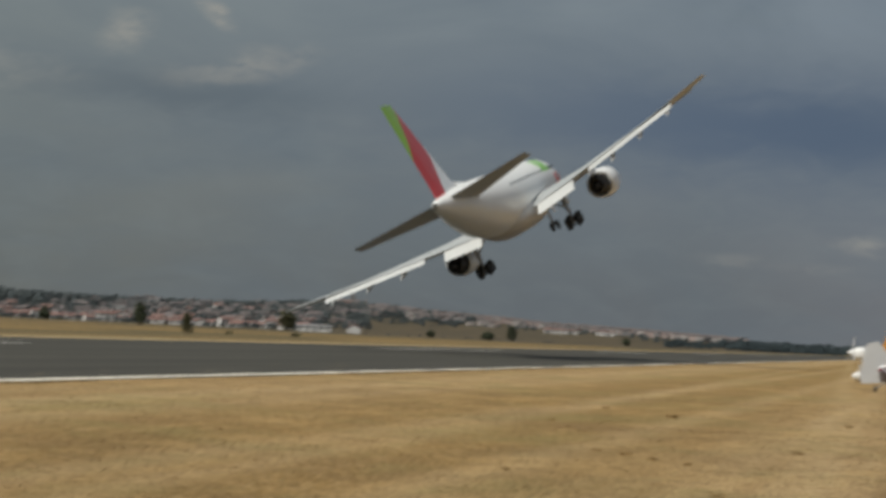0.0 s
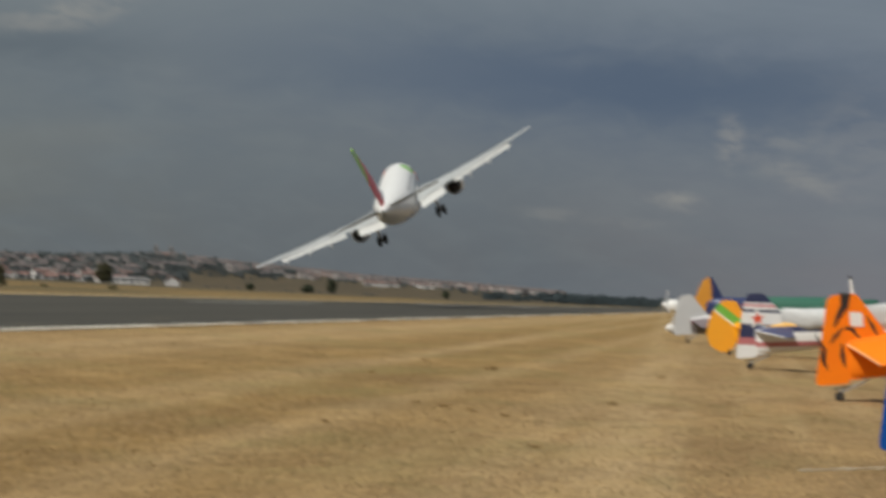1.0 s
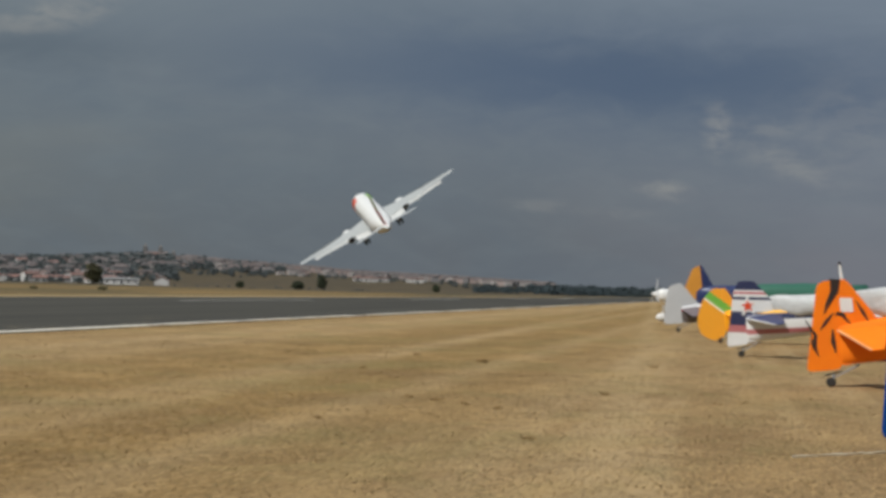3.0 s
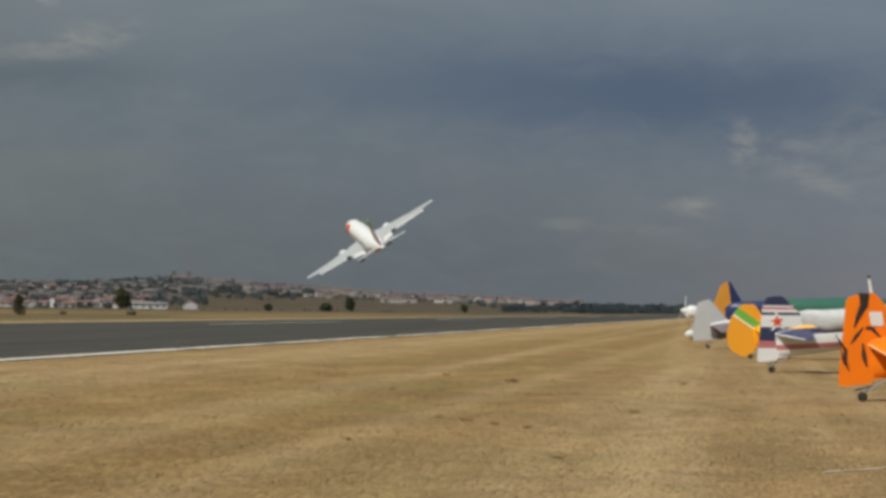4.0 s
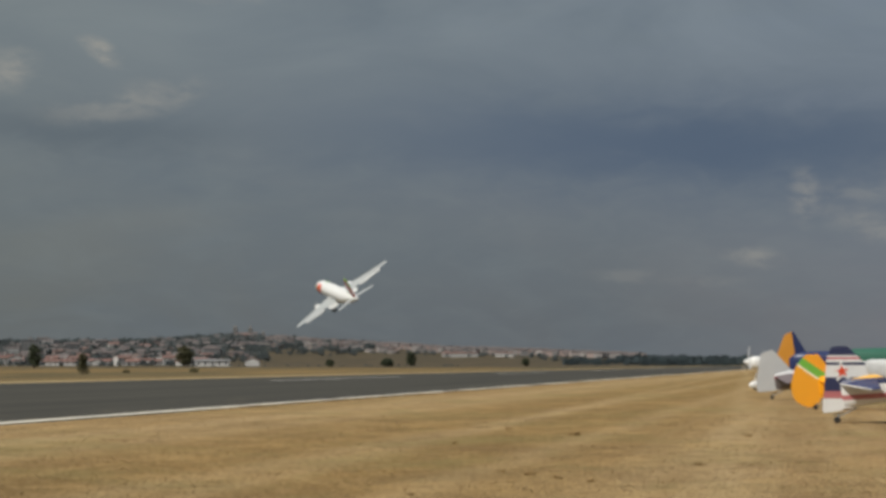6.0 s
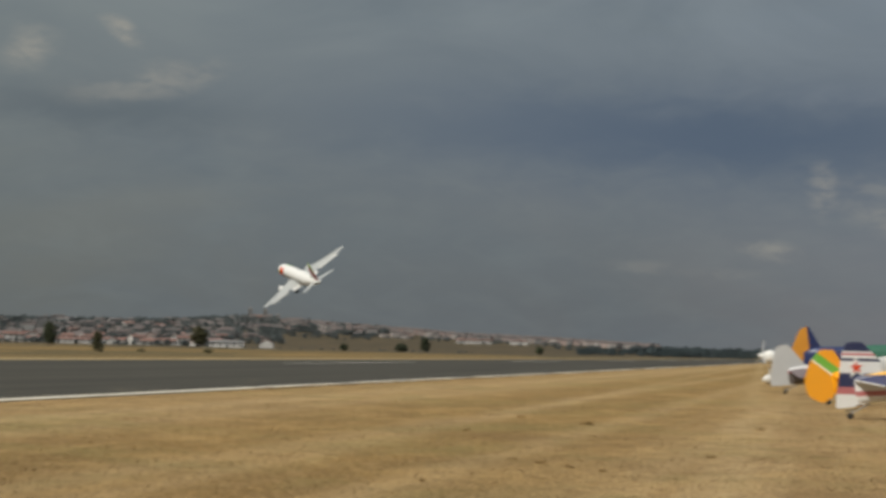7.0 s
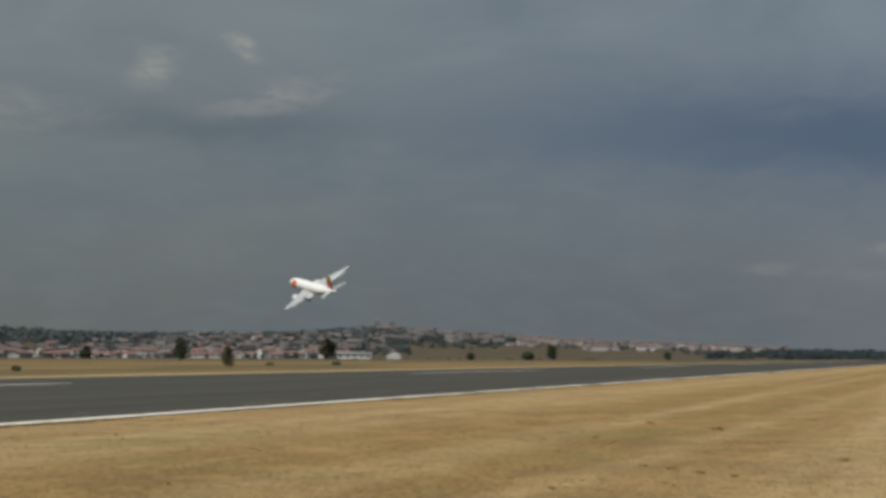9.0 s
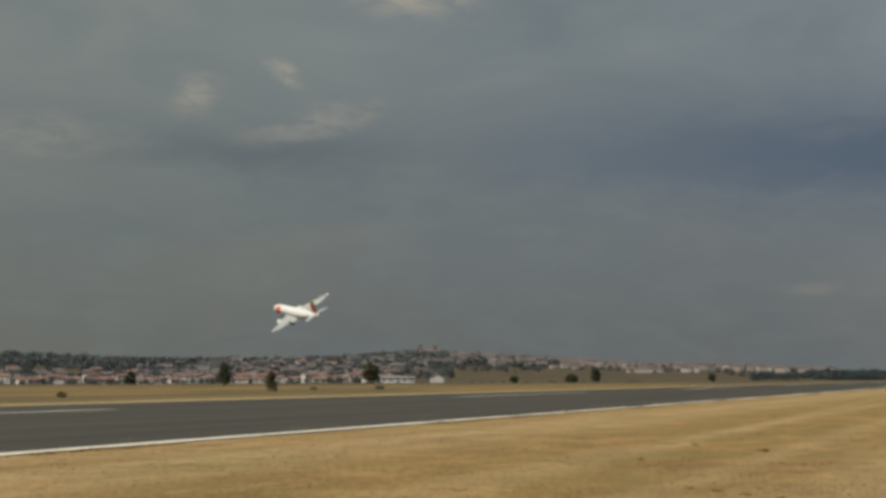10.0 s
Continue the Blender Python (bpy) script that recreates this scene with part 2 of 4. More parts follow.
def asphalt_material():
    m = bpy.data.materials.new("asphalt")
    m.use_nodes = True
    g = Graph(m.node_tree)
    bsdf = g.add("ShaderNodeBsdfPrincipled")
    place = g.add("ShaderNodeNewGeometry").outputs["Position"]
    streak = g.noise(g.stretch(place, 0.35, 0.012, 1), 1.0, 4, 0.6, 0.2)
    worn = g.noise(g.stretch(place, 1, 0.3, 1), 0.25, 5, 0.65, 0.5)
    grit = g.noise(place, 30, 3, 0.7)
    base = g.mix(g.spread(streak, 0.35, 0.7), (0.060, 0.056, 0.044), (0.036, 0.034, 0.029))
    base = g.mix(g.spread(worn, 0.55, 0.75, 0.0, 0.5), base, (0.075, 0.070, 0.058))
    base = g.mix(g.spread(grit, 0.4, 0.8, 0.0, 0.3), base, (0.085, 0.080, 0.070))
    # sand and straw blown onto the edge
    sep = g.add("ShaderNodeSeparateXYZ")
    g.link(place, sep.inputs[0])
    blown = g.noise(g.stretch(place, 1, 0.35, 1), 0.9, 5, 0.6, 0.4)
    base = g.mix(g.math("MULTIPLY", g.spread(blown, 0.60, 0.68), g.spread(sep.outputs[0], -29, -23, 0.0, 0.7)), base, (0.19, 0.150, 0.095))
    far_edge = g.math("ADD", sep.outputs[0], g.math("MULTIPLY", g.math("SUBTRACT", worn, 0.5), 5.0))
    base = g.mix(g.spread(far_edge, -61, -66, 0.0, 0.6), base, (0.110, 0.096, 0.062))
    g.link(base, bsdf.inputs["Base Color"])
    bsdf.inputs["Roughness"].default_value = 0.9
    bsdf.inputs["Specular IOR Level"].default_value = 0.2
    g.link(bsdf.outputs[0], g.add("ShaderNodeOutputMaterial").inputs[0])
    return m


def fin_material():
    """White at the foot, red, and green towards the top and the trailing edge."""
    m = bpy.data.materials.new("fin_paint")
    m.use_nodes = True
    g = Graph(m.node_tree)
    bsdf = g.add("ShaderNodeBsdfPrincipled")
    place = g.add("ShaderNodeTexCoord").outputs["Object"]
    sep = g.add("ShaderNodeSeparateXYZ")
    g.link(place, sep.inputs[0])
    x, z = sep.outputs[0], sep.outputs[2]
    rise = g.math("SUBTRACT", x, g.math("MULTIPLY", z, 0.49))
    fore = g.math("SUBTRACT", g.math("MULTIPLY", g.math("ADD", x, 20.0), 1.6), g.math("MULTIPLY", g.math("SUBTRACT", z, 4.0), 0.8))
    base = g.mix(g.spread(rise, -25.75, -25.9), (0.52, 0.030, 0.032), (0.25, 0.47, 0.040))
    base = g.mix(g.spread(fore, 0.9, 1.1), base, (0.78, 0.78, 0.77))
    grime = g.noise(place, 1.2, 4, 0.6)
    base = g.mix(g.spread(grime, 0.4, 0.8, 0.0, 0.15), base, (0.2, 0.17, 0.15))
    g.link(base, bsdf.inputs["Base Color"])
    bsdf.inputs["Roughness"].default_value = 0.35
    g.link(bsdf.outputs[0], g.add("ShaderNodeOutputMaterial").inputs[0])
    return m


GRASS, ASPHALT, FIN = grass_material(), asphalt_material(), fin_material()
WHITE = surface("white_paint", (0.76, 0.76, 0.74), 0.32, other=(0.68, 0.67, 0.64), scale=0.35, share=0.5, grain_scale=6)
WING = surface("wing_paint", (0.40, 0.415, 0.41), 0.4, other=(0.33, 0.34, 0.335), scale=0.5, share=0.6, grain_scale=5)
FLAP = surface("flap_paint", (0.54, 0.545, 0.53), 0.45, other=(0.45, 0.45, 0.43), scale=0.5, share=0.6, grain_scale=5)
BELLY = surface("belly_paint", (0.62, 0.60, 0.56), 0.45, other=(0.45, 0.42, 0.38), scale=0.4, share=0.6, grain_scale=5)
RED = surface("red_paint", (0.68, 0.075, 0.025), 0.4)
GREEN = surface("green_paint", (0.16, 0.42, 0.04), 0.4)
ORANGE = surface("orange_cloth", (0.92, 0.215, 0.006), 0.7, gloss=0.15, other=(0.78, 0.15, 0.01), scale=2.0, grain=0.002, grain_scale=60)
BLACK = surface("black_paint", (0.025, 0.016, 0.012), 0.55)
RUBBER = surface("rubber", (0.022, 0.021, 0.020), 0.8, grain_scale=30)
STEEL = surface("grey_steel", (0.38, 0.38, 0.38), 0.4, 0.6)
DARK = surface("dark_metal", (0.060, 0.057, 0.054), 0.55, 0.4)
GLASS = surface("dark_glazing", (0.02, 0.025, 0.03), 0.12)
BLUE = surface("blue_cloth", (0.004, 0.064, 0.30), 0.7, gloss=0.12, other=(0.005, 0.048, 0.21), scale=1.5)
NAVY = surface("navy_paint", (0.020, 0.032, 0.11), 0.4)
YELLOW = surface("yellow_paint", (0.90, 0.38, 0.008), 0.6, gloss=0.2, other=(0.80, 0.30, 0.01), scale=1.5)
GREY = surface("grey_paint", (0.50, 0.51, 0.52), 0.45, scale=1.5)
SILVER = surface("silver_cloth", (0.56, 0.565, 0.56), 0.55, other=(0.40, 0.41, 0.405), scale=3.5, share=0.8, grain=0.03, grain_scale=6)
CANVAS = surface("green_canvas", (0.022, 0.115, 0.075), 0.7, scale=2.0, grain=0.004, grain_scale=20)
LINE = surface("line_paint", (0.76, 0.71, 0.60), 0.8, other=(0.58, 0.53, 0.42), scale=0.9, share=0.9, grain_scale=9)
FADED = surface("faded_line_paint", (0.54, 0.52, 0.475), 0.85, other=(0.30, 0.285, 0.26), scale=0.8, share=0.9, grain_scale=9)
CHALK = surface("chalk", (0.52, 0.46, 0.35), 0.95, other=(0.36, 0.28, 0.15), scale=1.3, share=1.0, grain_scale=14)
BARK = surface("bark", (0.085, 0.062, 0.042), 0.9, grain=0.02, grain_scale=9)
LEAF = surface("dark_leaves", (0.036, 0.048, 0.020), 0.75, other=(0.055, 0.062, 0.026), scale=0.5, share=0.8, vary=0.2)
LEAF_WARM = surface("olive_leaves", (0.062, 0.060, 0.022), 0.75, other=(0.085, 0.075, 0.030), scale=0.5, share=0.8)
# the haze of distance is put into both leaf colours as blue-grey
HAZED_WOODS = surface("hazed_leaves", (0.092, 0.108, 0.112), 0.95, gloss=0.1, other=(0.112, 0.124, 0.122), scale=0.05, share=0.9, grain_scale=0.4)
HAZED_BELT = surface("hazed_belt_leaves", (0.056, 0.074, 0.080), 0.95, gloss=0.1, other=(0.070, 0.086, 0.090), scale=0.05, share=0.9, grain_scale=0.4)
PLASTER = surface("plaster", (0.66, 0.645, 0.62), 0.9, other=(0.46, 0.44, 0.42), scale=0.2, share=0.7, grain_scale=2, vary=0.3)
PLASTER_ROSE = surface("rose_plaster", (0.36, 0.27, 0.24), 0.9, other=(0.29, 0.22, 0.20), scale=0.2, share=0.7, grain_scale=2, vary=0.3)
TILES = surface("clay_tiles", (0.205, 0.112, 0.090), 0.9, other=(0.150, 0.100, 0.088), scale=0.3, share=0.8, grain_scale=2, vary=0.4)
# grey plaster and dull tiles below carry the haze of distance in their colour
PLASTER_GREY = surface("haze_grey_plaster", (0.25, 0.25, 0.25), 0.9, other=(0.17, 0.17, 0.172), scale=0.2, share=0.7, grain_scale=2, vary=0.35)
TILES_HAZED = surface("hazed_tiles", (0.150, 0.122, 0.114), 0.9, other=(0.118, 0.108, 0.106), scale=0.3, share=0.8, grain_scale=2, vary=0.3)
LEAF_DRY = surface("dry_leaves", (0.150, 0.125, 0.055), 0.8, other=(0.115, 0.105, 0.045), scale=0.5, share=0.8)
# stone made greyer, with the hill's haze in its colour
STONE = surface("old_stone", (0.150, 0.142, 0.136), 0.9, other=(0.125, 0.12, 0.116), scale=0.2, share=0.8, grain_scale=1)

# ---- building blocks ----


def part(name, bm, material, parent=None, label="", smooth=False):
    """Links a bmesh as one mesh object, under a thing or on its own."""
    me = bpy.data.meshes.new(name)
    bmesh.ops.recalc_face_normals(bm, faces=bm.faces[:])
    bm.to_mesh(me)
    bm.free()
    if smooth:
        for p in me.polygons:
            p.use_smooth = True
    me.materials.append(material)
    ob = new(name, me)
    ob.parent = parent
    return tagged(ob, label)


def share(name, mesh, parent, m):
    """Another object on a mesh that exists."""
    ob = new(name, mesh)
    ob.parent = parent
    ob.matrix_basis = m
    return ob


def loft(rings, close=True, bm=None):
    """Skin through rings of equally many points."""
    bm = bm or bmesh.new()
    vs = [[bm.verts.new(p) for p in ring] for ring in rings]
    n = len(vs[0])
    for a, b in zip(vs, vs[1:]):
        for i in range(n):
            bm.faces.new((a[i], a[(i + 1) % n], b[(i + 1) % n], b[i]))
    if close:
        bm.faces.new(vs[0])
        bm.faces.new(vs[-1][::-1])
    return bm


def oval(x, y, z, ry, rz, n=24, power=1.0):
    out = []
    for i in range(n):
        a = 2 * math.pi * i / n
        c, s = math.cos(a), math.sin(a)
        out.append((x, y + ry * math.copysign(abs(c) ** power, c), z + rz * math.copysign(abs(s) ** power, s)))
    return out


def foil(lead, chord, thick, place, upright=False, n=8):
    """A wing section: lead is x of the leading edge, place is (y, z)."""
    pts = []
    us = [0.5 - 0.5 * math.cos(math.pi * i / n) for i in range(n + 1)]
    h = [thick * 5 * (0.2969 * math.sqrt(u) - 0.126 * u - 0.3516 * u * u + 0.2843 * u ** 3 - 0.1015 * u ** 4) for u in us]
    loop = [(u, t) for u, t in zip(us, h)] + [(u, -t * 0.8) for u, t in zip(us[-2:0:-1], h[-2:0:-1])]
    loop[n] = (1.0, 0.004)
    for u, t in loop:
        x = lead - u * chord
        pts.append((x, place[0] + t, place[1]) if upright else (x, place[0], place[1] + t))
    return pts


def block(x0, x1, y0, y1, z0, z1, bm=None, bevel=0.0):
    bm = bm or bmesh.new()
    made = bmesh.ops.create_cube(bm, size=1)["verts"]
    for v in made:
        v.co = Vector(((x0 + x1) / 2 + v.co.x * (x1 - x0), (y0 + y1) / 2 + v.co.y * (y1 - y0), (z0 + z1) / 2 + v.co.z * (z1 - z0)))
    if bevel:
        bmesh.ops.bevel(bm, geom=[e for e in bm.edges], offset=bevel, segments=2, affect="EDGES", profile=0.5)
    return bm


def rod(a, b, ra, rb, n=10, bm=None):
    """A tapered rod from a to b."""
    a, b = Vector(a), Vector(b)
    w = (b - a).normalized()
    u = w.orthogonal().normalized()
    v = w.cross(u)
    rings = [[p + (u * math.cos(2 * math.pi * i / n) + v * math.sin(2 * math.pi * i / n)) * r for i in range(n)] for p, r in ((a, ra), (b, rb))]
    return loft(rings, bm=bm)


def lathe(axis, profile, n=24, bm=None):
    """A body of revolution about the x axis through (y, z); profile of (x, radius)."""
    return loft([oval(x, axis[0], axis[1], r, r, n) for x, r in profile], bm=bm)


def tyre(center, r, w, n=18, bm=None):
    """A wheel that rolls along x."""
    x, y, z = center
    prof = [(-w / 2, r * 0.62), (-w / 2, r * 0.86), (-w * 0.32, r * 0.98), (0, r), (w * 0.32, r * 0.98), (w / 2, r * 0.86), (w / 2, r * 0.62)]
    rings = [[(x + q * math.cos(2 * math.pi * i / n), y + p, z + q * math.sin(2 * math.pi * i / n)) for i in range(n)] for p, q in prof]
    return loft(rings, bm=bm)


def slab(outline, half, plane="xz", off=0.0, bm=None):
    """A flat body: an outline of (x, z), thick to both sides of y = off."""
    bm = bm or bmesh.new()
    rings = [[(x, off + s * half, z) for x, z in outline] for s in (-1, 1)]
    return loft(rings, bm=bm)

# ---- ground, runway ----
# skyline: bearing from the runway's direction in degrees, height of the far ridge in degrees
RIDGE = [(-60, 0.8), (-40, 0.98), (-33, 0.84), (-29, 0.60), (-26, 0.62), (-24, 0.64), (-21.5, 0.70), (-19.6, 0.86), (-18.2, 0.80), (-17.3, 0.72),
         (-14.7, 0.58), (-12.8, 0.45), (-9, 0.34), (-5, 0.17), (0, 0.10), (60, 0.10)]


def ridge(a):
    return float(np.interp(a, [r[0] for r in RIDGE], [r[1] for r in RIDGE]))


def height(x, y):
    """Height of the land: flat round the airfield, rising to the town's hills."""
    r, a = math.hypot(x, y), math.degrees(math.atan2(x, y))
    if abs(a) > 75:
        return 0.0
    u = min(1.0, max(0.0, (r - 1350) / 1150))
    lump = 3.0 * noise.noise((x / 260, y / 260, 0.3)) * u
    return 2500 * math.tan(radians(ridge(a))) * u * u * (3 - 2 * u) + lump


def build_ground():
    bm = bmesh.new()
    radii = [0, 8, 14, 22, 34, 50, 75, 110, 160, 240, 360, 540, 760, 980, 1150, 1280, 1400, 1520, 1650, 1780, 1920, 2060, 2200, 2350, 2500, 2700, 3000, 3600, 4400, 4900]
    bearings = [-180 + 15 * i for i in range(7)] + [-75 + 1.25 * i for i in range(100)] + [50 + 13 * i for i in range(10)]
    bearings = sorted(set(bearings))
    rows = []
    for r in radii[1:]:
        rows.append([bm.verts.new((r * math.sin(radians(a)), r * math.cos(radians(a)), height(r * math.sin(radians(a)), r * math.cos(radians(a))))) for a in bearings])
    hub = bm.verts.new((0, 0, 0))
    n = len(bearings)
    for i in range(n):
        bm.faces.new((hub, rows[0][(i + 1) % n], rows[0][i]))
        for a, b in zip(rows, rows[1:]):
            bm.faces.new((a[i], a[(i + 1) % n], b[(i + 1) % n], b[i]))
    ob = part("ground", bm, GRASS, smooth=True)
    tagged(ob, "dry golden mown airfield grass reaching to low hills", "ground", kind="structure")


def build_runway():
    NEAR, FAR = -22.0, -67.0
    bm = bmesh.new()
    # long slab, cut along its length so that its edges can waver
    ys = [-300 + 6 * i for i in range(130)] + [500 + 100 * i for i in range(11)]
    rnd = random.Random(4)
    rows = []
    for y in ys:
        e = rnd.uniform(-0.08, 0.08)
        f = rnd.uniform(-0.3, 0.3)
        rows.append([(NEAR + 0.46 + e, y, -0.05), (NEAR + 0.38 + e, y, 0.03), (-45, y, 0.06), (FAR + f, y, 0.03), (FAR - 0.1 + f, y, -0.05)])
    vs = [[bm.verts.new(p) for p in r] for r in rows]
    for a, b in zip(vs, vs[1:]):
        for i in range(4):
            bm.faces.new((a[i], a[i + 1], b[i + 1], b[i]))
    road = part("runway", bm, ASPHALT)
    tagged(road, "worn grey asphalt runway with faded markings", "runway", kind="structure")

    def stripe(name, x, w, y0, y1, material, label):
        b = bmesh.new()
        r = random.Random(int(y0 * 7 + 1000))
        steps = max(2, int((y1 - y0) / 2.5))
        rings = []
        for i in range(steps + 1):
            y = y0 + (y1 - y0) * i / steps
            j, k = r.uniform(-0.05, 0.05), r.uniform(-0.05, 0.05)
            top = 0.03 + 0.03 * (NEAR + 0.9 - x) / (NEAR + 0.9 + 45) if x > -45 else 0.06 - 0.03 * (-45 - x) / 22
            rings.append([(x - w / 2 + j, y, top + 0.006), (x + w / 2 + k, y, top + 0.006), (x + w / 2 + k, y, top - 0.02), (x - w / 2 + j, y, top - 0.02)])
        ob = part(name, loft(rings, bm=b), material, road, label)
        return ob

    for y0, y1 in ((-200, 63), (64.2, 74), (77, 84.5), (86, 98), (103, 112), (114, 128), (133, 150), (154, 190), (196, 260), (270, 420), (440, 800)):
        stripe("edge_line", NEAR, 0.64, y0, y1, LINE, "worn white painted edge line")
    for y0, y1 in ((63, 64.2), (74, 77), (84.5, 86), (98, 103), (112, 114), (128, 133), (150, 154), (190, 196), (260, 270), (420, 440)):
        stripe("edge_line", NEAR, 0.36, y0, y1, FADED, "rubbed-off stretch of painted edge line")
    for k in range(9):
        stripe("centre_line", -51, 0.9, 39.7 - 114 * 2 + 114 * k, 89.7 - 114 * 2 + 114 * k, FADED, "faded painted centre line dash")


def build_chalk_line():
    rings = []
    for i in range(12):
        x = 0.62 + 0.11 * i
        y = 18.3 + 1.0 * (x - 0.62) + 0.03 * math.sin(i * 2.1)
        w = 0.045 + 0.015 * math.sin(i * 1.7)
        rings.append([(x, y - w, 0.012), (x, y + w, 0.012), (x, y + w, -0.02), (x, y - w, -0.02)])
    tagged(part("ground_line", loft(rings), CHALK), "scuffed white chalk line drawn on dry grass", "marking line", kind="structure")


def blades(name, x, y, h, w, lean, label, seed):
    """One mesh of single-triangle grass blades with their feet at x, y."""
    rnd = np.random.default_rng(seed)
    n = len(x)
    t = rnd.random(n) * 2 * np.pi
    tip = rnd.normal(0, 1, (n, 2)) * lean
    p = np.zeros((n, 3, 3))
    p[:, 0] = np.stack([x - w * np.cos(t), y - w * np.sin(t), np.full(n, -0.01)], 1)
    p[:, 1] = np.stack([x + w * np.cos(t), y + w * np.sin(t), np.full(n, -0.01)], 1)
    p[:, 2] = np.stack([x + tip[:, 0], y + tip[:, 1], h], 1)
    me = bpy.data.meshes.new(name)
    me.from_pydata(p.reshape(-1, 3).tolist(), [], np.arange(n * 3).reshape(-1, 3).tolist())
    me.materials.append(STRAW)
    tagged(new(name, me), label, "grass", kind="stuff")


def build_tufts():
    """Short dry blades over the near grass, denser in clumps, and overgrown tufts along the runway."""
    rnd = np.random.default_rng(5)
    n = 90000
    r = 9.0 + 26.0 * rnd.random(n) ** 1.5
    a = np.radians(-37 + 50 * rnd.random(n))
    x, y = r * np.sin(a), r * np.cos(a)
    keep = x > -20.3
    x, y, r = x[keep], y[keep], r[keep]
    n = len(x)
    blades("grass_blades", x, y, 0.004 + 0.014 * rnd.random(n) ** 2, (0.004 + 0.006 * rnd.random(n)) * (0.7 + r / 22), 0.055, "short dry straw-coloured grass blades", 6)
    # clumps
    m = 2600
    r = 9.5 + 46.0 * rnd.random(m) ** 1.3
    a = np.radians(-37 + 50 * rnd.random(m))
    cx, cy, size = r * np.sin(a), r * np.cos(a), 0.14 + 0.40 * rnd.random(m) ** 2
    each = 26
    x = np.repeat(cx, each) + rnd.normal(0, 1, m * each) * np.repeat(size, each)
    y = np.repeat(cy, each) + rnd.normal(0, 1, m * each) * np.repeat(size, each)
    r = np.repeat(r, each)
    keep = x > -20.6
    x, y, r = x[keep], y[keep], r[keep]
    n = len(x)
    blades("grass_clumps", x, y, 0.006 + 0.020 * rnd.random(n) ** 2, (0.005 + 0.006 * rnd.random(n)) * (0.7 + r / 24), 0.05, "dry grass clumps in the mown sward", 7)
    # verge
    m = 900
    cy = 24 + 330 * rnd.random(m) ** 1.5
    gap = np.sin(cy * 0.21) + np.sin(cy * 0.083 + 1.0) + rnd.normal(0, 0.5, m)
    cy = cy[gap > 0.2]
    cx = -21.38 + rnd.normal(0, 0.16, len(cy))
    each = 34
    x = np.repeat(cx, each) + rnd.normal(0, 0.10, len(cy) * each)
    y = np.repeat(cy, each) + rnd.normal(0, 0.30, len(cy) * each)
    n = len(x)
    blades("verge_grass", x, y, 0.03 + 0.05 * rnd.random(n) ** 2, 0.012 + 0.014 * rnd.random(n), 0.05, "unmown dry grass creeping over the runway's edge", 8)


def straw_material():
    m = bpy.data.materials.new("straw")
    m.use_nodes = True
    g = Graph(m.node_tree)
    bsdf = g.add("ShaderNodeBsdfPrincipled")
    lot = g.add("ShaderNodeNewGeometry").outputs["Random Per Island"]
    base = g.mix(lot, (0.16, 0.100, 0.042), (0.31, 0.212, 0.097))
    other = g.math("FRACT", g.math("MULTIPLY", lot, 11.7))
    base = g.mix(g.spread(other, 0.72, 0.8, 0.0, 0.6), base, (0.17, 0.150, 0.058))
    g.link(base, bsdf.inputs["Base Color"])
    bsdf.inputs["Roughness"].default_value = 0.9
    g.link(bsdf.outputs[0], g.add("ShaderNodeOutputMaterial").inputs[0])
    return m


STRAW = straw_material()
build_ground()
build_runway()
build_chalk_line()
build_tufts()

# ---- the airliner ----


def wing_half(sections, side):
    """Half a wing; each section is twisted about its middle, nose up in degrees."""
    rings = []
    for y, lead, chord, z, thick, twist in sections:
        c, s = math.cos(radians(twist)), math.sin(radians(twist))
        mid = lead - chord / 2
        rings.append([(mid + (p[0] - mid) * c - (p[2] - z) * s, p[1], z + (p[0] - mid) * s + (p[2] - z) * c) for p in foil(lead, chord, thick, (side * y, z))])
    return loft(rings)


def flap(side, y0, y1, te0, te1, z0, z1, chord, drop):
    """A lowered flap behind the trailing edge from y0 to y1."""
    rings = []
    for y, te, z in ((y0, te0, z0), (y1, te1, z1)):
        ring = []
        for fx, fz in ((0.35, -0.06), (0.2, 0.12), (-0.4 * chord, 0.10), (-chord, 0.0), (-0.4 * chord, -0.03)):
            c, s = math.cos(radians(drop)), math.sin(radians(drop))
            ring.append((te + fx * c + fz * s, side * y, z - 0.08 + fx * s + fz * c))
        rings.append(ring)
    return loft(rings)


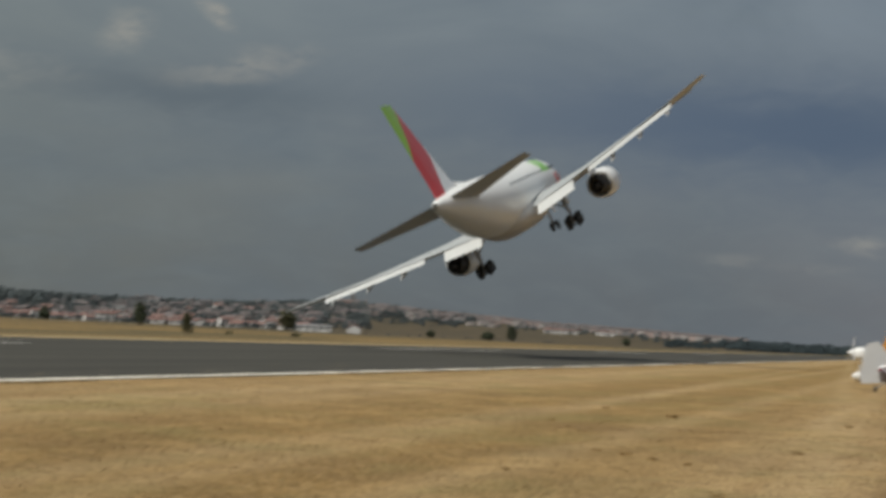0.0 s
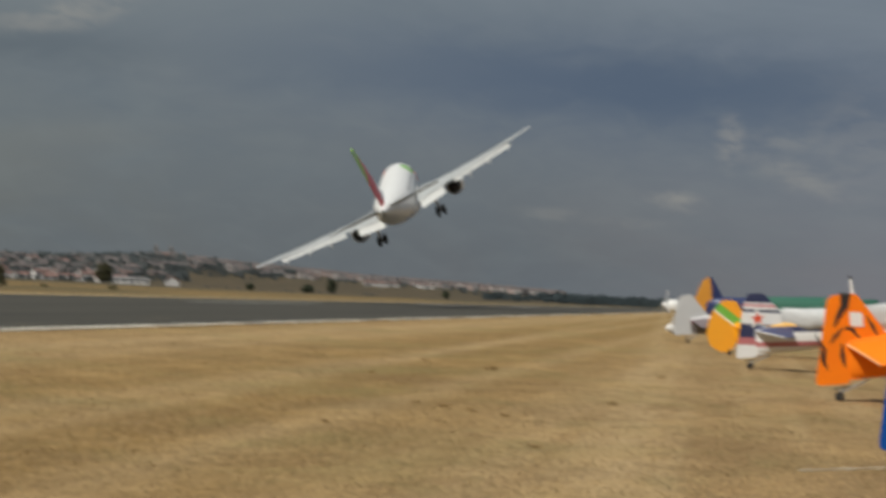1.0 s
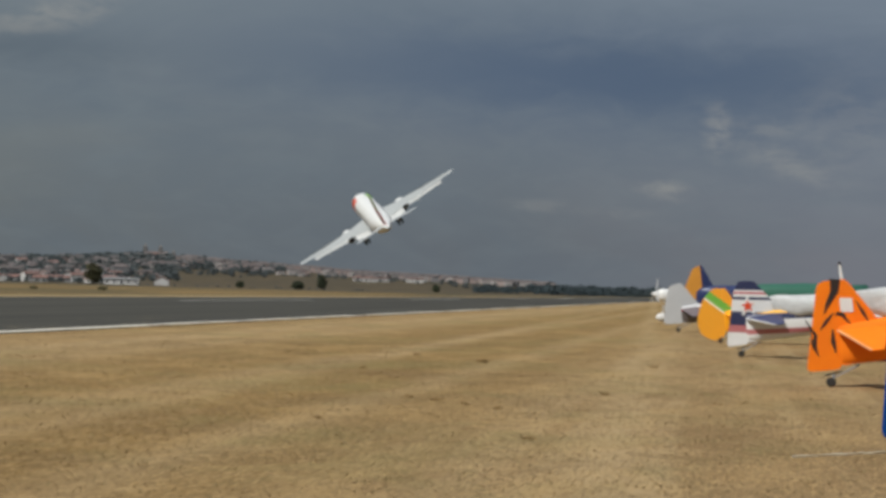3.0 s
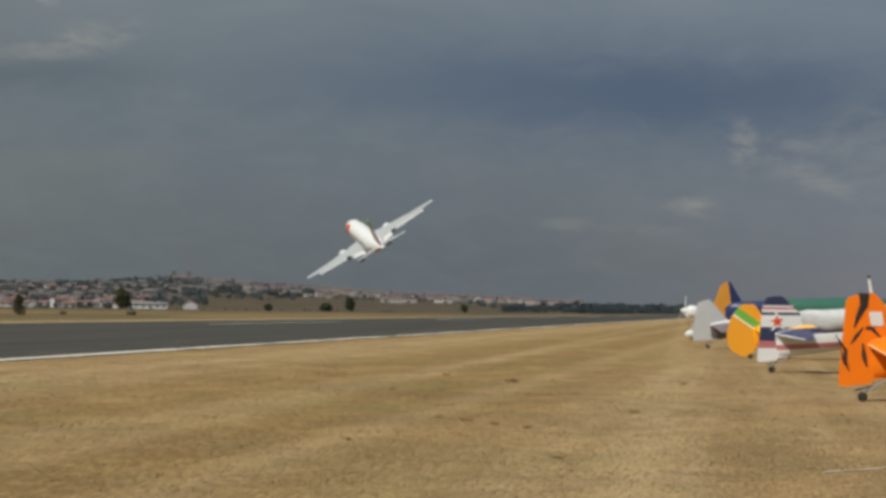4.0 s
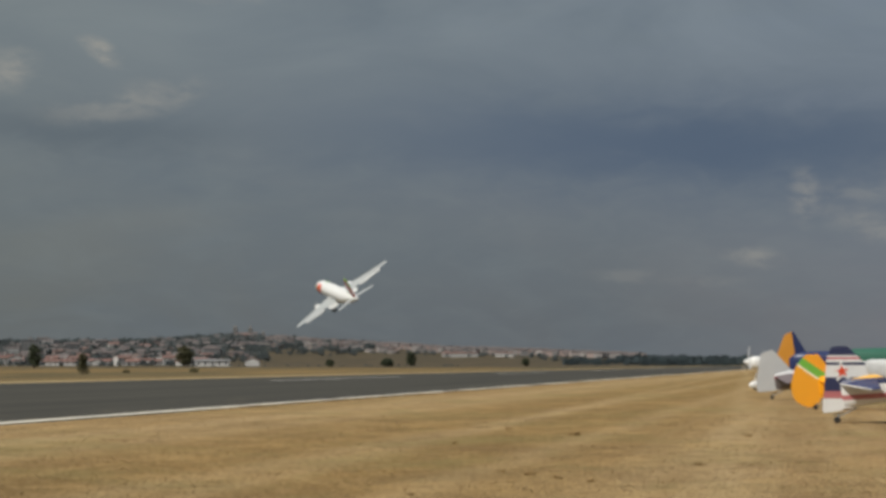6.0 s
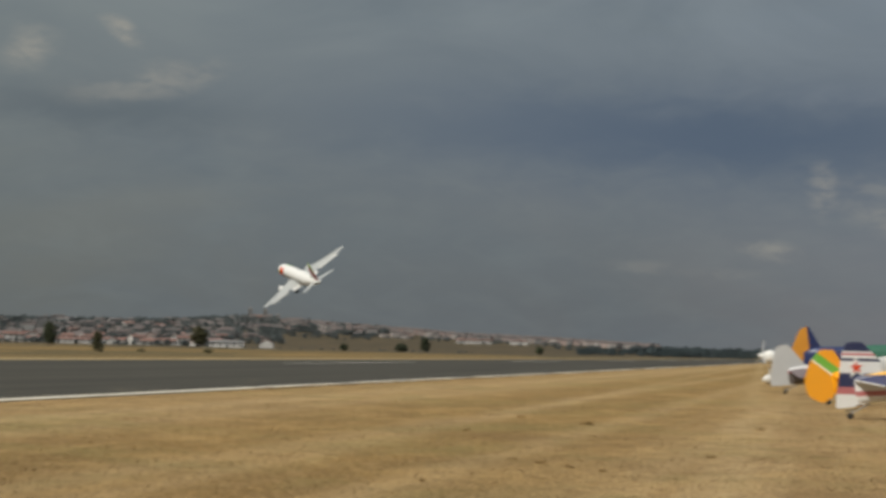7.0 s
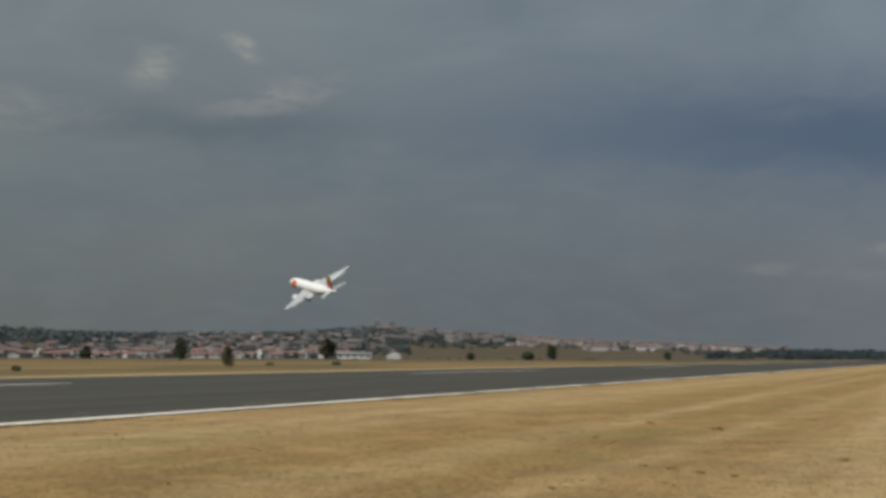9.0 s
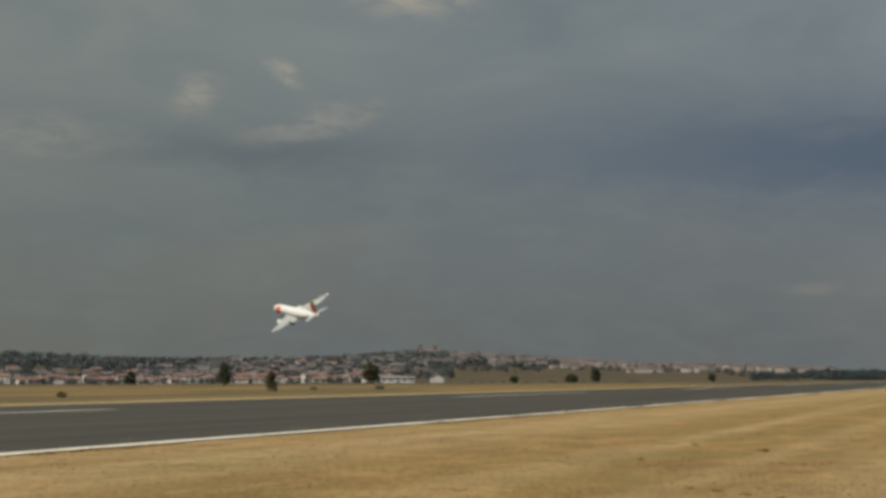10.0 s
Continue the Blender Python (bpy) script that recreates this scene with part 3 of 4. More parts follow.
def build_airliner():
    jet = new("airliner")
    jet.empty_display_size = 5
    tagged(jet, "white twin-engine airliner with red-green tail banking with gear down", "airplane")
    body = [(22.3, -0.78, 0.06, 0.06), (22.05, -0.74, 0.5, 0.46), (21.3, -0.62, 1.12, 1.05), (20.0, -0.42, 1.8, 1.72), (18.2, -0.2, 2.38, 2.33),
            (15.8, -0.04, 2.68, 2.68), (13, 0, 2.75, 2.75), (6, 0, 2.75, 2.75), (0, 0, 2.75, 2.75), (-6, 0, 2.75, 2.75), (-9, 0.12, 2.76, 2.70),
            (-12, 0.38, 2.56, 2.44), (-15, 0.78, 2.14, 2.02), (-18, 1.2, 1.58, 1.48), (-21, 1.58, 0.95, 0.9), (-23.2, 1.84, 0.48, 0.46), (-23.8, 1.9, 0.26, 0.25)]
    part("fuselage", loft([oval(x, 0, z, ry, rz, 32) for x, z, ry, rz in body]), WHITE, jet, smooth=True)
    part("exhaust", lathe((0, 1.9), [(-23.75, 0.22), (-24.05, 0.20), (-24.05, 0.12), (-23.9, 0.1)], 14), DARK, jet, "dark tail exhaust")
    fair = [(9.5, -2.2, 0.6, 0.4), (8, -2.2, 2.2, 1.0), (4, -2.15, 2.75, 1.35), (-2, -2.15, 2.75, 1.35), (-5.5, -2.1, 2.2, 1.0), (-8, -2.0, 0.7, 0.5)]
    part("belly_fairing", loft([oval(x, 0, z, ry, rz, 24) for x, z, ry, rz in fair]), BELLY, jet, "mottled pale underside fairing", True)
    # windscreen and cabin windows
    bm = bmesh.new()
    for s in (-1, 1):
        for k in range(3):
            x, y, z = 20.55 - 0.42 * k, s * (0.45 + 0.55 * k), 0.62 + 0.12 * k
            rod((x + 0.2, y * 0.9, z - 0.35), (x - 0.25, y * 1.02, z + 0.3), 0.3, 0.3, 4, bm)
    part("windscreen", bm, GLASS, jet, "dark cockpit windscreen")
    bm = bmesh.new()
    for s in (-1, 1):
        for k in range(48):
            x = 16.0 - 0.53 * k
            if x < -9.0:
                break
            rings = []
            for z in (0.74, 1.02):
                y = math.sqrt(2.75 ** 2 - z * z)
                rings.append([(x - 0.11, s * (y + 0.005), z), (x + 0.11, s * (y + 0.005), z), (x + 0.11, s * (y - 0.06), z), (x - 0.11, s * (y - 0.06), z)])
            loft(rings, bm=bm)
    tagged(part("cabin_windows", bm, GLASS, jet, "rows of small dark windows"), kind="stuff")
    # painted signs on the forward sides, bent to the hull: side, colour, x from and to, angle from and to, lean
    xs, zs, rs = ([b[k] for b in body[::-1]] for k in (0, 1, 2))
    for name, mat, s, x0, x1, a0, a1, lean in (("red_emblem", RED, 1, 12.0, 15.8, -34, 68, 0.8), ("green_emblem", GREEN, 1, 16.1, 17.3, 0, 45, 0.5),
                                               ("red_emblem", RED, -1, 14.2, 17.0, -30, 4, -0.5), ("green_emblem", GREEN, -1, 10.8, 14.0, 15, 58, -0.8)):
        rings = []
        for i in range(11):
            u = i / 10
            a = radians(a0 + (a1 - a0) * u)
            row = []
            for k, lift in [(k, 0.018) for k in range(7)] + [(k, -0.03) for k in range(6, -1, -1)]:
                x = x0 + (x1 - x0) * k / 6 + lean * (0.5 - u)
                r = float(np.interp(x, xs, rs)) + lift
                row.append((x, s * r * math.cos(a), float(np.interp(x, xs, zs)) + r * math.sin(a)))
            rings.append(row)
        part(name, loft(rings), mat, jet, "painted airline emblem patch")
    # wings, tailplane
    W = [(1.5, 7.9, 10.6, -1.85, 0.135, 2), (7.6, 4.1, 6.35, -1.3, 0.13, 0), (14.8, -0.15, 4.2, -0.38, 0.11, -2.5), (21.9, -4.35, 2.3, 0.8, 0.10, -4.5)]
    W = [(y, l, c, z, th * c, tw) for y, l, c, z, th, tw in W]
    H = [(0.4, -15.6, 5.6, 1.5, 0.5, -11), (8.13, -20.4, 2.2, 1.95, 0.2, -10)]
    for s in (1, -1):
        w = part("wing", wing_half(W, s), WING, jet, smooth=False)
        part("inner_flap", flap(s, 3.0, 6.9, -2.55, -2.2, -1.9, -1.46, 1.75, 27), FLAP, w, "lowered white flap")
        part("outer_flap", flap(s, 8.8, 18.2, -2.50, -5.25, -1.17, 0.12, 0.80, 24), FLAP, w, "lowered white flap")
        part("slat", loft([[(l + 0.22, s * y, z - 0.12), (l + 0.50, s * y, z - 0.24), (l + 0.58, s * y, z - 0.12), (l + 0.30, s * y, z + 0.06), (l + 0.12, s * y, z + 0.06)]
                           for y, l, z in ((3.4, 6.75, -1.6), (7.4, 4.25, -1.3), (20.2, -3.4, 0.45))]), WING, w, "extended leading-edge slat")
        for y, te, z in ((6.2, -2.25, -1.6), (11.2, -3.15, -1.0), (14.4, -3.95, -0.5), (17.6, -5.05, 0.1)):
            part("flap_fairing", loft([oval(te + d, s * y, z - 0.35 + e, r, r * 1.3, 10) for d, e, r in ((2.4, 0.1, 0.04), (1.2, 0.0, 0.17), (-0.2, -0.2, 0.18), (-1.2, -0.45, 0.05))]), FLAP, w)
        part("tailplane", wing_half(H, s), WING, jet)
        # engine
        y, z = s * 7.85, -3.1
        e = part("engine", lathe((y, z), [(8.9, 1.02), (9.05, 1.14), (8.95, 1.26), (8.2, 1.42), (6.8, 1.46), (5.2, 1.38), (4.0, 1.22), (3.98, 1.10), (4.7, 1.08)], 28), WHITE, jet, "white engine nacelle", True)
        part("core_nozzle", lathe((y, z), [(5.6, 0.98), (4.1, 0.95), (2.4, 0.66), (2.4, 0.56), (2.8, 0.5)], 24), DARK, e, "dark burnt metal core nozzle", True)
        part("nozzle_plug", lathe((y, z), [(3.4, 0.42), (2.4, 0.34), (1.5, 0.04)], 16), DARK, e, "dark metal cone", True)
        part("fan_face", lathe((y, z), [(8.2, 1.0), (8.0, 1.0)], 20), DARK, e, "dark fan")
        # dark disc across the fan duct; the shade inside is its colour
        part("duct_shade", lathe((y, z), [(4.6, 1.2), (4.5, 0.85)], 24), DARK, e, "dark disc for the shade inside the fan duct")
        part("pylon", loft([foil(lead, ch, 0.42, (y, zz), True) for zz, lead, ch in ((z + 1.2, 8.0, 5.2), (-1.2, 4.9, 5.4))]), WHITE, jet)
        # main gear
        leg = part("main_gear", rod((0.0, s * 4.8, -1.3), (0.0, s * 4.8, -4.7), 0.24, 0.17), STEEL, jet, "grey landing gear leg")
        part("brace", rod((0, s * 3.1, -1.9), (0, s * 4.7, -3.3), 0.09, 0.09, 8), STEEL, leg)
        part("bogie_beam", rod((-0.85, s * 4.8, -4.92), (0.85, s * 4.8, -4.72), 0.13, 0.13, 8), STEEL, leg)
        part("gear_door", block(-0.7, 0.7, s * 5.15 - 0.03, s * 5.15 + 0.03, -3.2, -1.3, bevel=0.02), WHITE, leg, "white gear door")
        for dx, dz in ((-0.72, -4.9), (0.72, -4.74)):
            for dy in (-0.48, 0.48):
                part("wheel", tyre((dx, s * 4.8 + dy, dz), 0.6, 0.44), RUBBER, leg, "black tyre")
    nose = part("nose_gear", rod((15.3, 0, -2.2), (15.45, 0, -4.5), 0.16, 0.12), STEEL, jet, "grey nose gear leg")
    for dy in (-0.32, 0.32):
        part("wheel", tyre((15.45, dy, -4.6), 0.5, 0.3), RUBBER, nose, "black tyre")
    for dy in (-0.75, 0.75):
        part("gear_door", block(14.6, 16.6, dy - 0.03, dy + 0.03, -3.4, -2.3, bevel=0.02), WHITE, nose, "white gear door")
    # fin in two pieces
    def fin_ring(z, lead, chord, thick, u0, u1):
        ring = []
        for u in (u0, u0 * 0.6 + u1 * 0.4, u1):
            t = thick * (1 - abs(2 * u - 0.7) ** 2 * 0.35) * (1.0 if u < 0.95 else 0.15) * (0.12 if u < 0.01 else 1.0)
            ring.append((lead - u * chord, t / 2, z))
        return ring + [(x, -y, z) for x, y, z in ring[::-1]]
    F = [(2.0, -13.6, 8.8, 0.85), (3.6, -15.2, 7.3, 0.75), (10.9, -20.6, 3.2, 0.3)]
    part("fin", loft([fin_ring(z, l, c, t, 0.0, 0.69) for z, l, c, t in F]), FIN, jet, "tail fin in red, green and white")
    part("rudder", loft([fin_ring(z, l, c, t, 0.70, 1.0) for z, l, c, t in F[0:]]), FIN, jet, "rudder in red and green")
    part("dorsal_fillet", loft([[(-9.5, 0.05, 2.72), (-9.5, -0.05, 2.72), (-9.5, 0, 2.76)], [(-13.8, 0.36, 2.1), (-13.8, -0.36, 2.1), (-14.6, 0, 3.3)]]), WHITE, jet)
    return jet


AIRLINER = build_airliner()

# ---- the parked aeroplanes ----
TILT = pose(0, 0, 0.40, 0, -7.5, 0)  # tail down on its little wheel; height of the tail post's foot


def tilted(bm):
    bm.transform(TILT)
    return bm


def thin(bm):
    """Tapers a flat tail surface towards its trailing edge."""
    for v in bm.verts:
        if v.co.x < 0:
            v.co.y *= max(0.14, 1 + 1.4 * v.co.x)


def rounded(points, r=0.06, n=3):
    """An outline with its corners rounded."""
    out = []
    k = len(points)
    for i in range(k):
        p, a, b = Vector(points[i]), Vector(points[i - 1]), Vector(points[(i + 1) % k])
        q = min(r, (a - p).length * 0.45, (b - p).length * 0.45)
        s, e = p + (a - p).normalized() * q, p + (b - p).normalized() * q
        for j in range(n + 1):
            t = j / n
            out.append(tuple((s * (1 - t) + p * t) * (1 - t) + (p * (1 - t) + e * t) * t))
    return out


SQUARE = [(-0.66, -0.05), (-0.28, 1.62), (0.015, 1.66), (0.015, -0.06)]
ROUND = [(-0.40, -0.32), (-0.92, 0.0), (-1.0, 0.55), (-0.72, 1.25), (-0.30, 1.62), (0.015, 1.60), (0.015, -0.12)]
TALL = [(-1.15, 0.5), (-0.98, 1.7), (-0.4, 2.80), (0.015, 2.95), (0.015, 0.1)]
LOW = [(-0.58, 0.05), (-0.62, 0.5), (-0.42, 1.32), (0.015, 1.42), (0.015, 0.0)]


def aeroplane(label, place, turn, rudder, rudder_mat, fin, fin_mat, body_mat, stab_mat, cover_mat=None, wing_mat=None, rudder_label="", bulge=0.0, cover_top=1.40, loose=False, cover_aft=0.7, strip_mat=None, blade_mat=None, blade_turn=0.4, stab_tip=(0.60, 0.23, 0.30)):
    """A tail-wheel aerobatic aeroplane; nose along its x, tail wheel at its origin."""
    p = new("aeroplane")
    p.matrix_world = pose(place[0], place[1], 0, 0, 0, turn)
    tagged(p, label, "airplane", group="parked aerobatic aeroplanes")
    wing_mat = wing_mat or body_mat
    B = [(0.0, 0.40, 0.05, 0.36), (0.05, 0.40, 0.09, 0.38), (0.6, 0.42, 0.17, 0.40), (1.4, 0.46, 0.25, 0.43), (2.3, 0.52, 0.33, 0.48), (3.1, 0.56, 0.38, 0.54),
         (3.9, 0.56, 0.40, 0.54), (4.7, 0.55, 0.42, 0.47), (5.25, 0.55, 0.44, 0.44), (5.75, 0.55, 0.40, 0.40), (5.95, 0.55, 0.30, 0.30)]
    part("fuselage", tilted(loft([oval(x, 0, z, ry, rz, 20, 0.8) for x, z, ry, rz in B])), body_mat, p, smooth=True)
    blade = slab(rounded(rudder, 0.12 if bulge == 0 else 0.3), 0.035)
    thin(blade)
    hinge = part("rudder", blade if loose else tilted(blade), rudder_mat, p, rudder_label)
    if loose:
        hinge.matrix_basis = TILT
    part("fin", tilted(slab(rounded(fin, 0.08), 0.045)), fin_mat, p)
    for s in (1, -1):
        lead, chord, drop = stab_tip
        st = loft([foil(l, c, t, (s * y, z)) for y, l, c, z, t in ((0.1, 1.00, 0.98, 0.68, 0.08), (0.65, 0.5 + lead / 2, 0.50 + chord / 2, 0.34 + drop / 2, 0.05), (1.15, lead, chord, drop, 0.03))])
        tp = part("tailplane", tilted(st), stab_mat, p)
        if strip_mat:
            mid = ((lead - chord) / 2, s * 0.65, 0.34 + drop / 2)
            edge = rod((0.0, s * 0.10, 0.68), mid, 0.024, 0.022, 6)
            rod(mid, (lead - chord, s * 1.15, drop), 0.022, 0.016, 6, edge)
            part("trailing_edge", tilted(edge), strip_mat, tp, "pale trailing edge")
        w = loft([foil(l, c, t, (s * y, z)) for y, l, c, z, t in ((0.3, 4.25, 1.55, 0.38, 0.2), (3.75, 4.0, 0.85, 0.46, 0.1))])
        part("wing", tilted(w), wing_mat, p)
        leg = part("gear_leg", tilted(loft([[(4.5, s * 0.3, 0.2), (4.62, s * 0.3, 0.2), (4.62, s * 0.3, 0.16), (4.5, s * 0.3, 0.16)],
                                           [(4.55, s * 0.95, -0.70), (4.65, s * 0.95, -0.70), (4.65, s * 0.95, -0.74), (4.55, s * 0.95, -0.74)]])), body_mat, p)
        part("wheel", tyre((4.57, s * 1.0, 0.20), 0.2, 0.13), RUBBER, leg, "small black tyre")
        part("spat", loft([oval(4.57 + d, s * 1.0, 0.24, ry, rz, 12) for d, ry, rz in ((0.33, 0.02, 0.03), (0.18, 0.1, 0.15), (0, 0.11, 0.17), (-0.3, 0.06, 0.08), (-0.45, 0.01, 0.02))]), body_mat, leg)
    if cover_mat:
        top = cover_top
        k = cover_aft
        C = [(k, 0.50, 0.03, 0.26), (k + 0.12, (top + 0.2) / 2, 0.03, (top - 0.6) / 2), (k + 0.35, (top + 0.36) / 2, 0.035 if k < 0.5 else 0.2, (top - 0.5) / 2)]
        if k < 0.5:  # drawn up round the fin
            C = [(k, top - 0.10, 0.02, 0.07), (k + 0.12, top - 0.14, 0.025, 0.13), (k + 0.35, top - 0.20, 0.03, 0.19), (0.95, top - 0.28, 0.10, 0.28)]
        C += [(x, (top - drop + 0.5) / 2, ry, (top - drop - 0.5) / 2) for x, drop, ry in ((max(1.4, k + 0.75), 0.03, 0.32), (2.2, 0.10, 0.40), (3.0, 0.17, 0.44), (3.7, 0.26, 0.45), (4.4, 0.36, 0.46), (5.2, 0.45, 0.47))]
        rings = [oval(x, 0, z, ry, rz, 22, 0.85) for x, z, ry, rz in C]
        rnd = random.Random(len(label))
        rings = [[(x + rnd.uniform(-0.02, 0.02), y * (1 + rnd.uniform(-0.04, 0.04)), z + rnd.uniform(-0.02, 0.02)) for x, y, z in r] for r in rings]
        part("cover", tilted(loft(rings)), cover_mat, p, "wrinkled cloth canopy cover", True)
    else:
        part("canopy", tilted(loft([oval(x, 0, 0.92, ry, rz, 18) for x, ry, rz in ((2.0, 0.03, 0.05), (2.4, 0.24, 0.25), (2.9, 0.3, 0.42), (3.4, 0.28, 0.36), (3.8, 0.05, 0.1))])), GLASS, p, "tinted canopy", True)
    part("spinner", tilted(lathe((0, 0.55), [(5.95, 0.2), (6.1, 0.18), (6.3, 0.08), (6.36, 0.02)], 14)), body_mat, p, smooth=True)
    for k in range(3):
        a = 2 * math.pi * k / 3 + blade_turn
        v = Vector((0, math.cos(a), math.sin(a)))
        part("propeller_blade", tilted(rod(Vector((6.08, 0, 0.55)) + v * 0.15, Vector((6.08, 0, 0.55)) + v * 0.95, 0.05, 0.035, 6)), blade_mat or DARK, p)
    spring = part("tail_spring", rod((0.35, 0, 0.44), (-0.13, 0, 0.17), 0.022, 0.016, 8), STEEL, p, "bent grey tail-wheel spring")
    part("fork", rod((-0.12, 0, 0.24), (-0.17, 0, 0.10), 0.035, 0.03, 8), STEEL, spring)
    part("steering_arm", rod((-0.30, 0.02, 0.21), (0.02, 0.05, 0.30), 0.018, 0.014, 6), DARK, spring, "dark steering arm")
    part("wheel_hub", rod((-0.18, -0.045, 0.092), (-0.18, 0.045, 0.092), 0.045, 0.045, 10), DARK, spring, "dark hub")
    part("tail_wheel", tyre((-0.18, 0, 0.092), 0.092, 0.07, 16), RUBBER, spring, "small black tail wheel")
    return p, hinge


def decal(name, outline, parent, material, label, thick=0.045):
    """A painted patch standing a little proud on both faces of a flat surface, in the tail's own frame."""
    flat = slab(outline, thick)
    thin(flat)
    return part(name, tilted(flat), material, parent, label)


FIN_SLOPED = [(0.0, 0.0), (0.0, 1.66), (0.26, 1.64), (0.80, 0.80), (1.05, 0.6), (1.0, 0.1)]
FIN_TALL = [(0.0, 0.1), (0.0, 2.95), (0.12, 2.9), (0.95, 0.95), (1.2, 0.7), (1.2, 0.1)]
FIN_LOW = [(0.0, 0.0), (0.0, 1.40), (0.12, 1.38), (0.6, 0.78), (0.95, 0.6), (0.9, 0.1)]
TURN = 8
# the sunlit trailing edge of the orange tailplane, put into a peach colour
LIT_EDGE = surface("lit_edge_peach", (0.85, 0.42, 0.18), 0.6)

blue_plane, BLUE_RUDDER = aeroplane("aeroplane with a bright blue rudder parked on dry grass", (2.12, 18.2), 2, [(-0.73, -0.06), (-0.37, 1.51), (0.015, 1.55), (0.015, -0.08)], BLUE, FIN_SLOPED, BLUE, BLUE, BLUE, SILVER, rudder_label="bright blue swinging rudder", loose=True)

tiger, tiger_rudder = aeroplane("orange aeroplane with black tiger stripes and silver canopy cover", (2.02, 33.5), TURN, SQUARE, ORANGE, FIN_SLOPED, ORANGE, ORANGE, ORANGE, SILVER, WHITE,
                                rudder_label="orange rudder with black stripes", cover_aft=0.2, strip_mat=LIT_EDGE)


def stroke(points, widths):
    """Outline of a brush stroke along points."""
    left, right = [], []
    for i, (p, w) in enumerate(zip(points, widths)):
        a, b = Vector(points[max(0, i - 1)]), Vector(points[min(len(points) - 1, i + 1)])
        n = (b - a).normalized()
        n = Vector((-n.y, n.x)) * w / 2
        left.append(tuple(Vector(p) + n))
        right.append(tuple(Vector(p) - n))
    return left + right[::-1]


# stripes on rudder and fin: height above the tail post's foot against length
for pts, ws in (([(-0.50, 0.66), (-0.49, 0.45), (-0.44, 0.30)], (0.01, 0.05, 0.01)),
                               ([(-0.58, 0.95), (-0.42, 0.62), (-0.46, 0.40), (-0.40, 0.22)], (0.01, 0.07, 0.08, 0.01)),
                               ([(-0.04, 1.02), (-0.2, 0.86), (-0.32, 0.72)], (0.02, 0.07, 0.01))):
    decal("stripe", stroke(pts, ws), tiger_rudder, BLACK, "black tiger stripe")
for pts, ws in (([(0.0, 1.0), (0.12, 0.98), (0.28, 0.74)], (0.06, 0.08, 0.01)), ([(0.06, 1.66), (0.02, 1.42), (-0.12, 1.22), (-0.22, 1.02)], (0.20, 0.15, 0.08, 0.01)), ([(0.40, 1.22), (0.52, 0.98), (0.60, 0.80)], (0.01, 0.07, 0.02))):
    decal("stripe", stroke(pts, ws), tiger, BLACK, "black tiger stripe", 0.052)
for pts, ws in (([(0.02, 0.72), (0.0, 0.48), (0.06, 0.26)], (0.02, 0.09, 0.02)),):
    decal("stripe", stroke([(-0.10 + x * 0.5, z) for x, z in pts], ws), tiger_rudder, BLACK, "black tiger stripe")
decal("patch", rounded([(0.10, 1.03), (0.10, 1.30), (0.34, 1.27), (0.34, 1.0)], 0.03), tiger, WHITE, "pale square patch", 0.056)
mast = part("antenna", tilted(rod((0.20, 0, 1.60), (0.19, 0, 1.92), 0.035, 0.025, 8)), WHITE, tiger, "short white antenna")
part("antenna_tip", tilted(rod((0.19, 0, 1.92), (0.19, 0, 1.98), 0.028, 0.022, 8)), BLACK, mast, "black tip")

W_, N_, P_ = (0.76, 0.76, 0.75), (0.018, 0.026, 0.085), (0.46, 0.15, 0.16)
STAR_BANDS = banded("star_livery", [(0, W_), (0.68, P_), (0.88, N_), (1.27, W_), (1.60, N_), (1.68, W_), (1.76, (0.5, 0.1, 0.12)), (1.82, W_), (1.87, N_)])
STAR_SIDE = banded("star_fuselage", [(0, (0.03, 0.03, 0.035)), (0.30, W_), (0.63, P_), (0.77, W_), (1.03, N_), (1.20, (0.80, 0.42, 0.03)), (1.37, W_)], slope=-0.07)
star_plane, star_rudder = aeroplane("white aeroplane with navy and red stripes and red tail star", (0.39, 48.8), TURN, [(-0.60, -0.05), (-0.24, 1.5), (-0.10, 1.72), (0.015, 1.74), (0.015, -0.05)], STAR_BANDS,
                                    [(0, 0), (0, 1.74), (0.34, 1.70), (0.98, 0.86), (1.4, 0.62), (1.4, 0.1)], STAR_BANDS, STAR_SIDE, NAVY, SILVER, WHITE, stab_tip=(0.90, 0.26, 0.46), rudder_label="striped white rudder", cover_top=1.24, strip_mat=WHITE, cover_aft=0.35)
for grow, mat, label, thick in ((1.7, WHITE, "white outline of a star", 0.05), (1.0, RED, "red five-pointed star", 0.055)):
    star = []
    for k in range(10):
        r = grow * (0.19 if k % 2 == 0 else 0.08)
        star.append((0.10 + r * math.sin(k * math.pi / 5), 1.02 + r * math.cos(k * math.pi / 5)))
    decal("star", star, star_plane, mat, label, thick)

YELLOW_BANDS = banded("yellow_livery", [(0, (0.86, 0.36, 0.012)), (1.0, (0.85, 0.78, 0.6)), (1.08, (0.16, 0.44, 0.05)), (1.42, (0.86, 0.36, 0.012))], slope=0.7)
yellow_plane, yellow_rudder = aeroplane("yellow aeroplane with green-striped rudder and green canvas cover", (-0.30, 63.0), TURN, ROUND, YELLOW_BANDS, [(0, 0), (0, 1.60), (0.14, 1.58), (0.52, 0.9), (0.9, 0.6), (0.9, 0.1)], YELLOW_BANDS, YELLOW, YELLOW, CANVAS, WHITE,
                                        rudder_label="large rounded yellow rudder with a green stripe", bulge=1, cover_top=1.62)

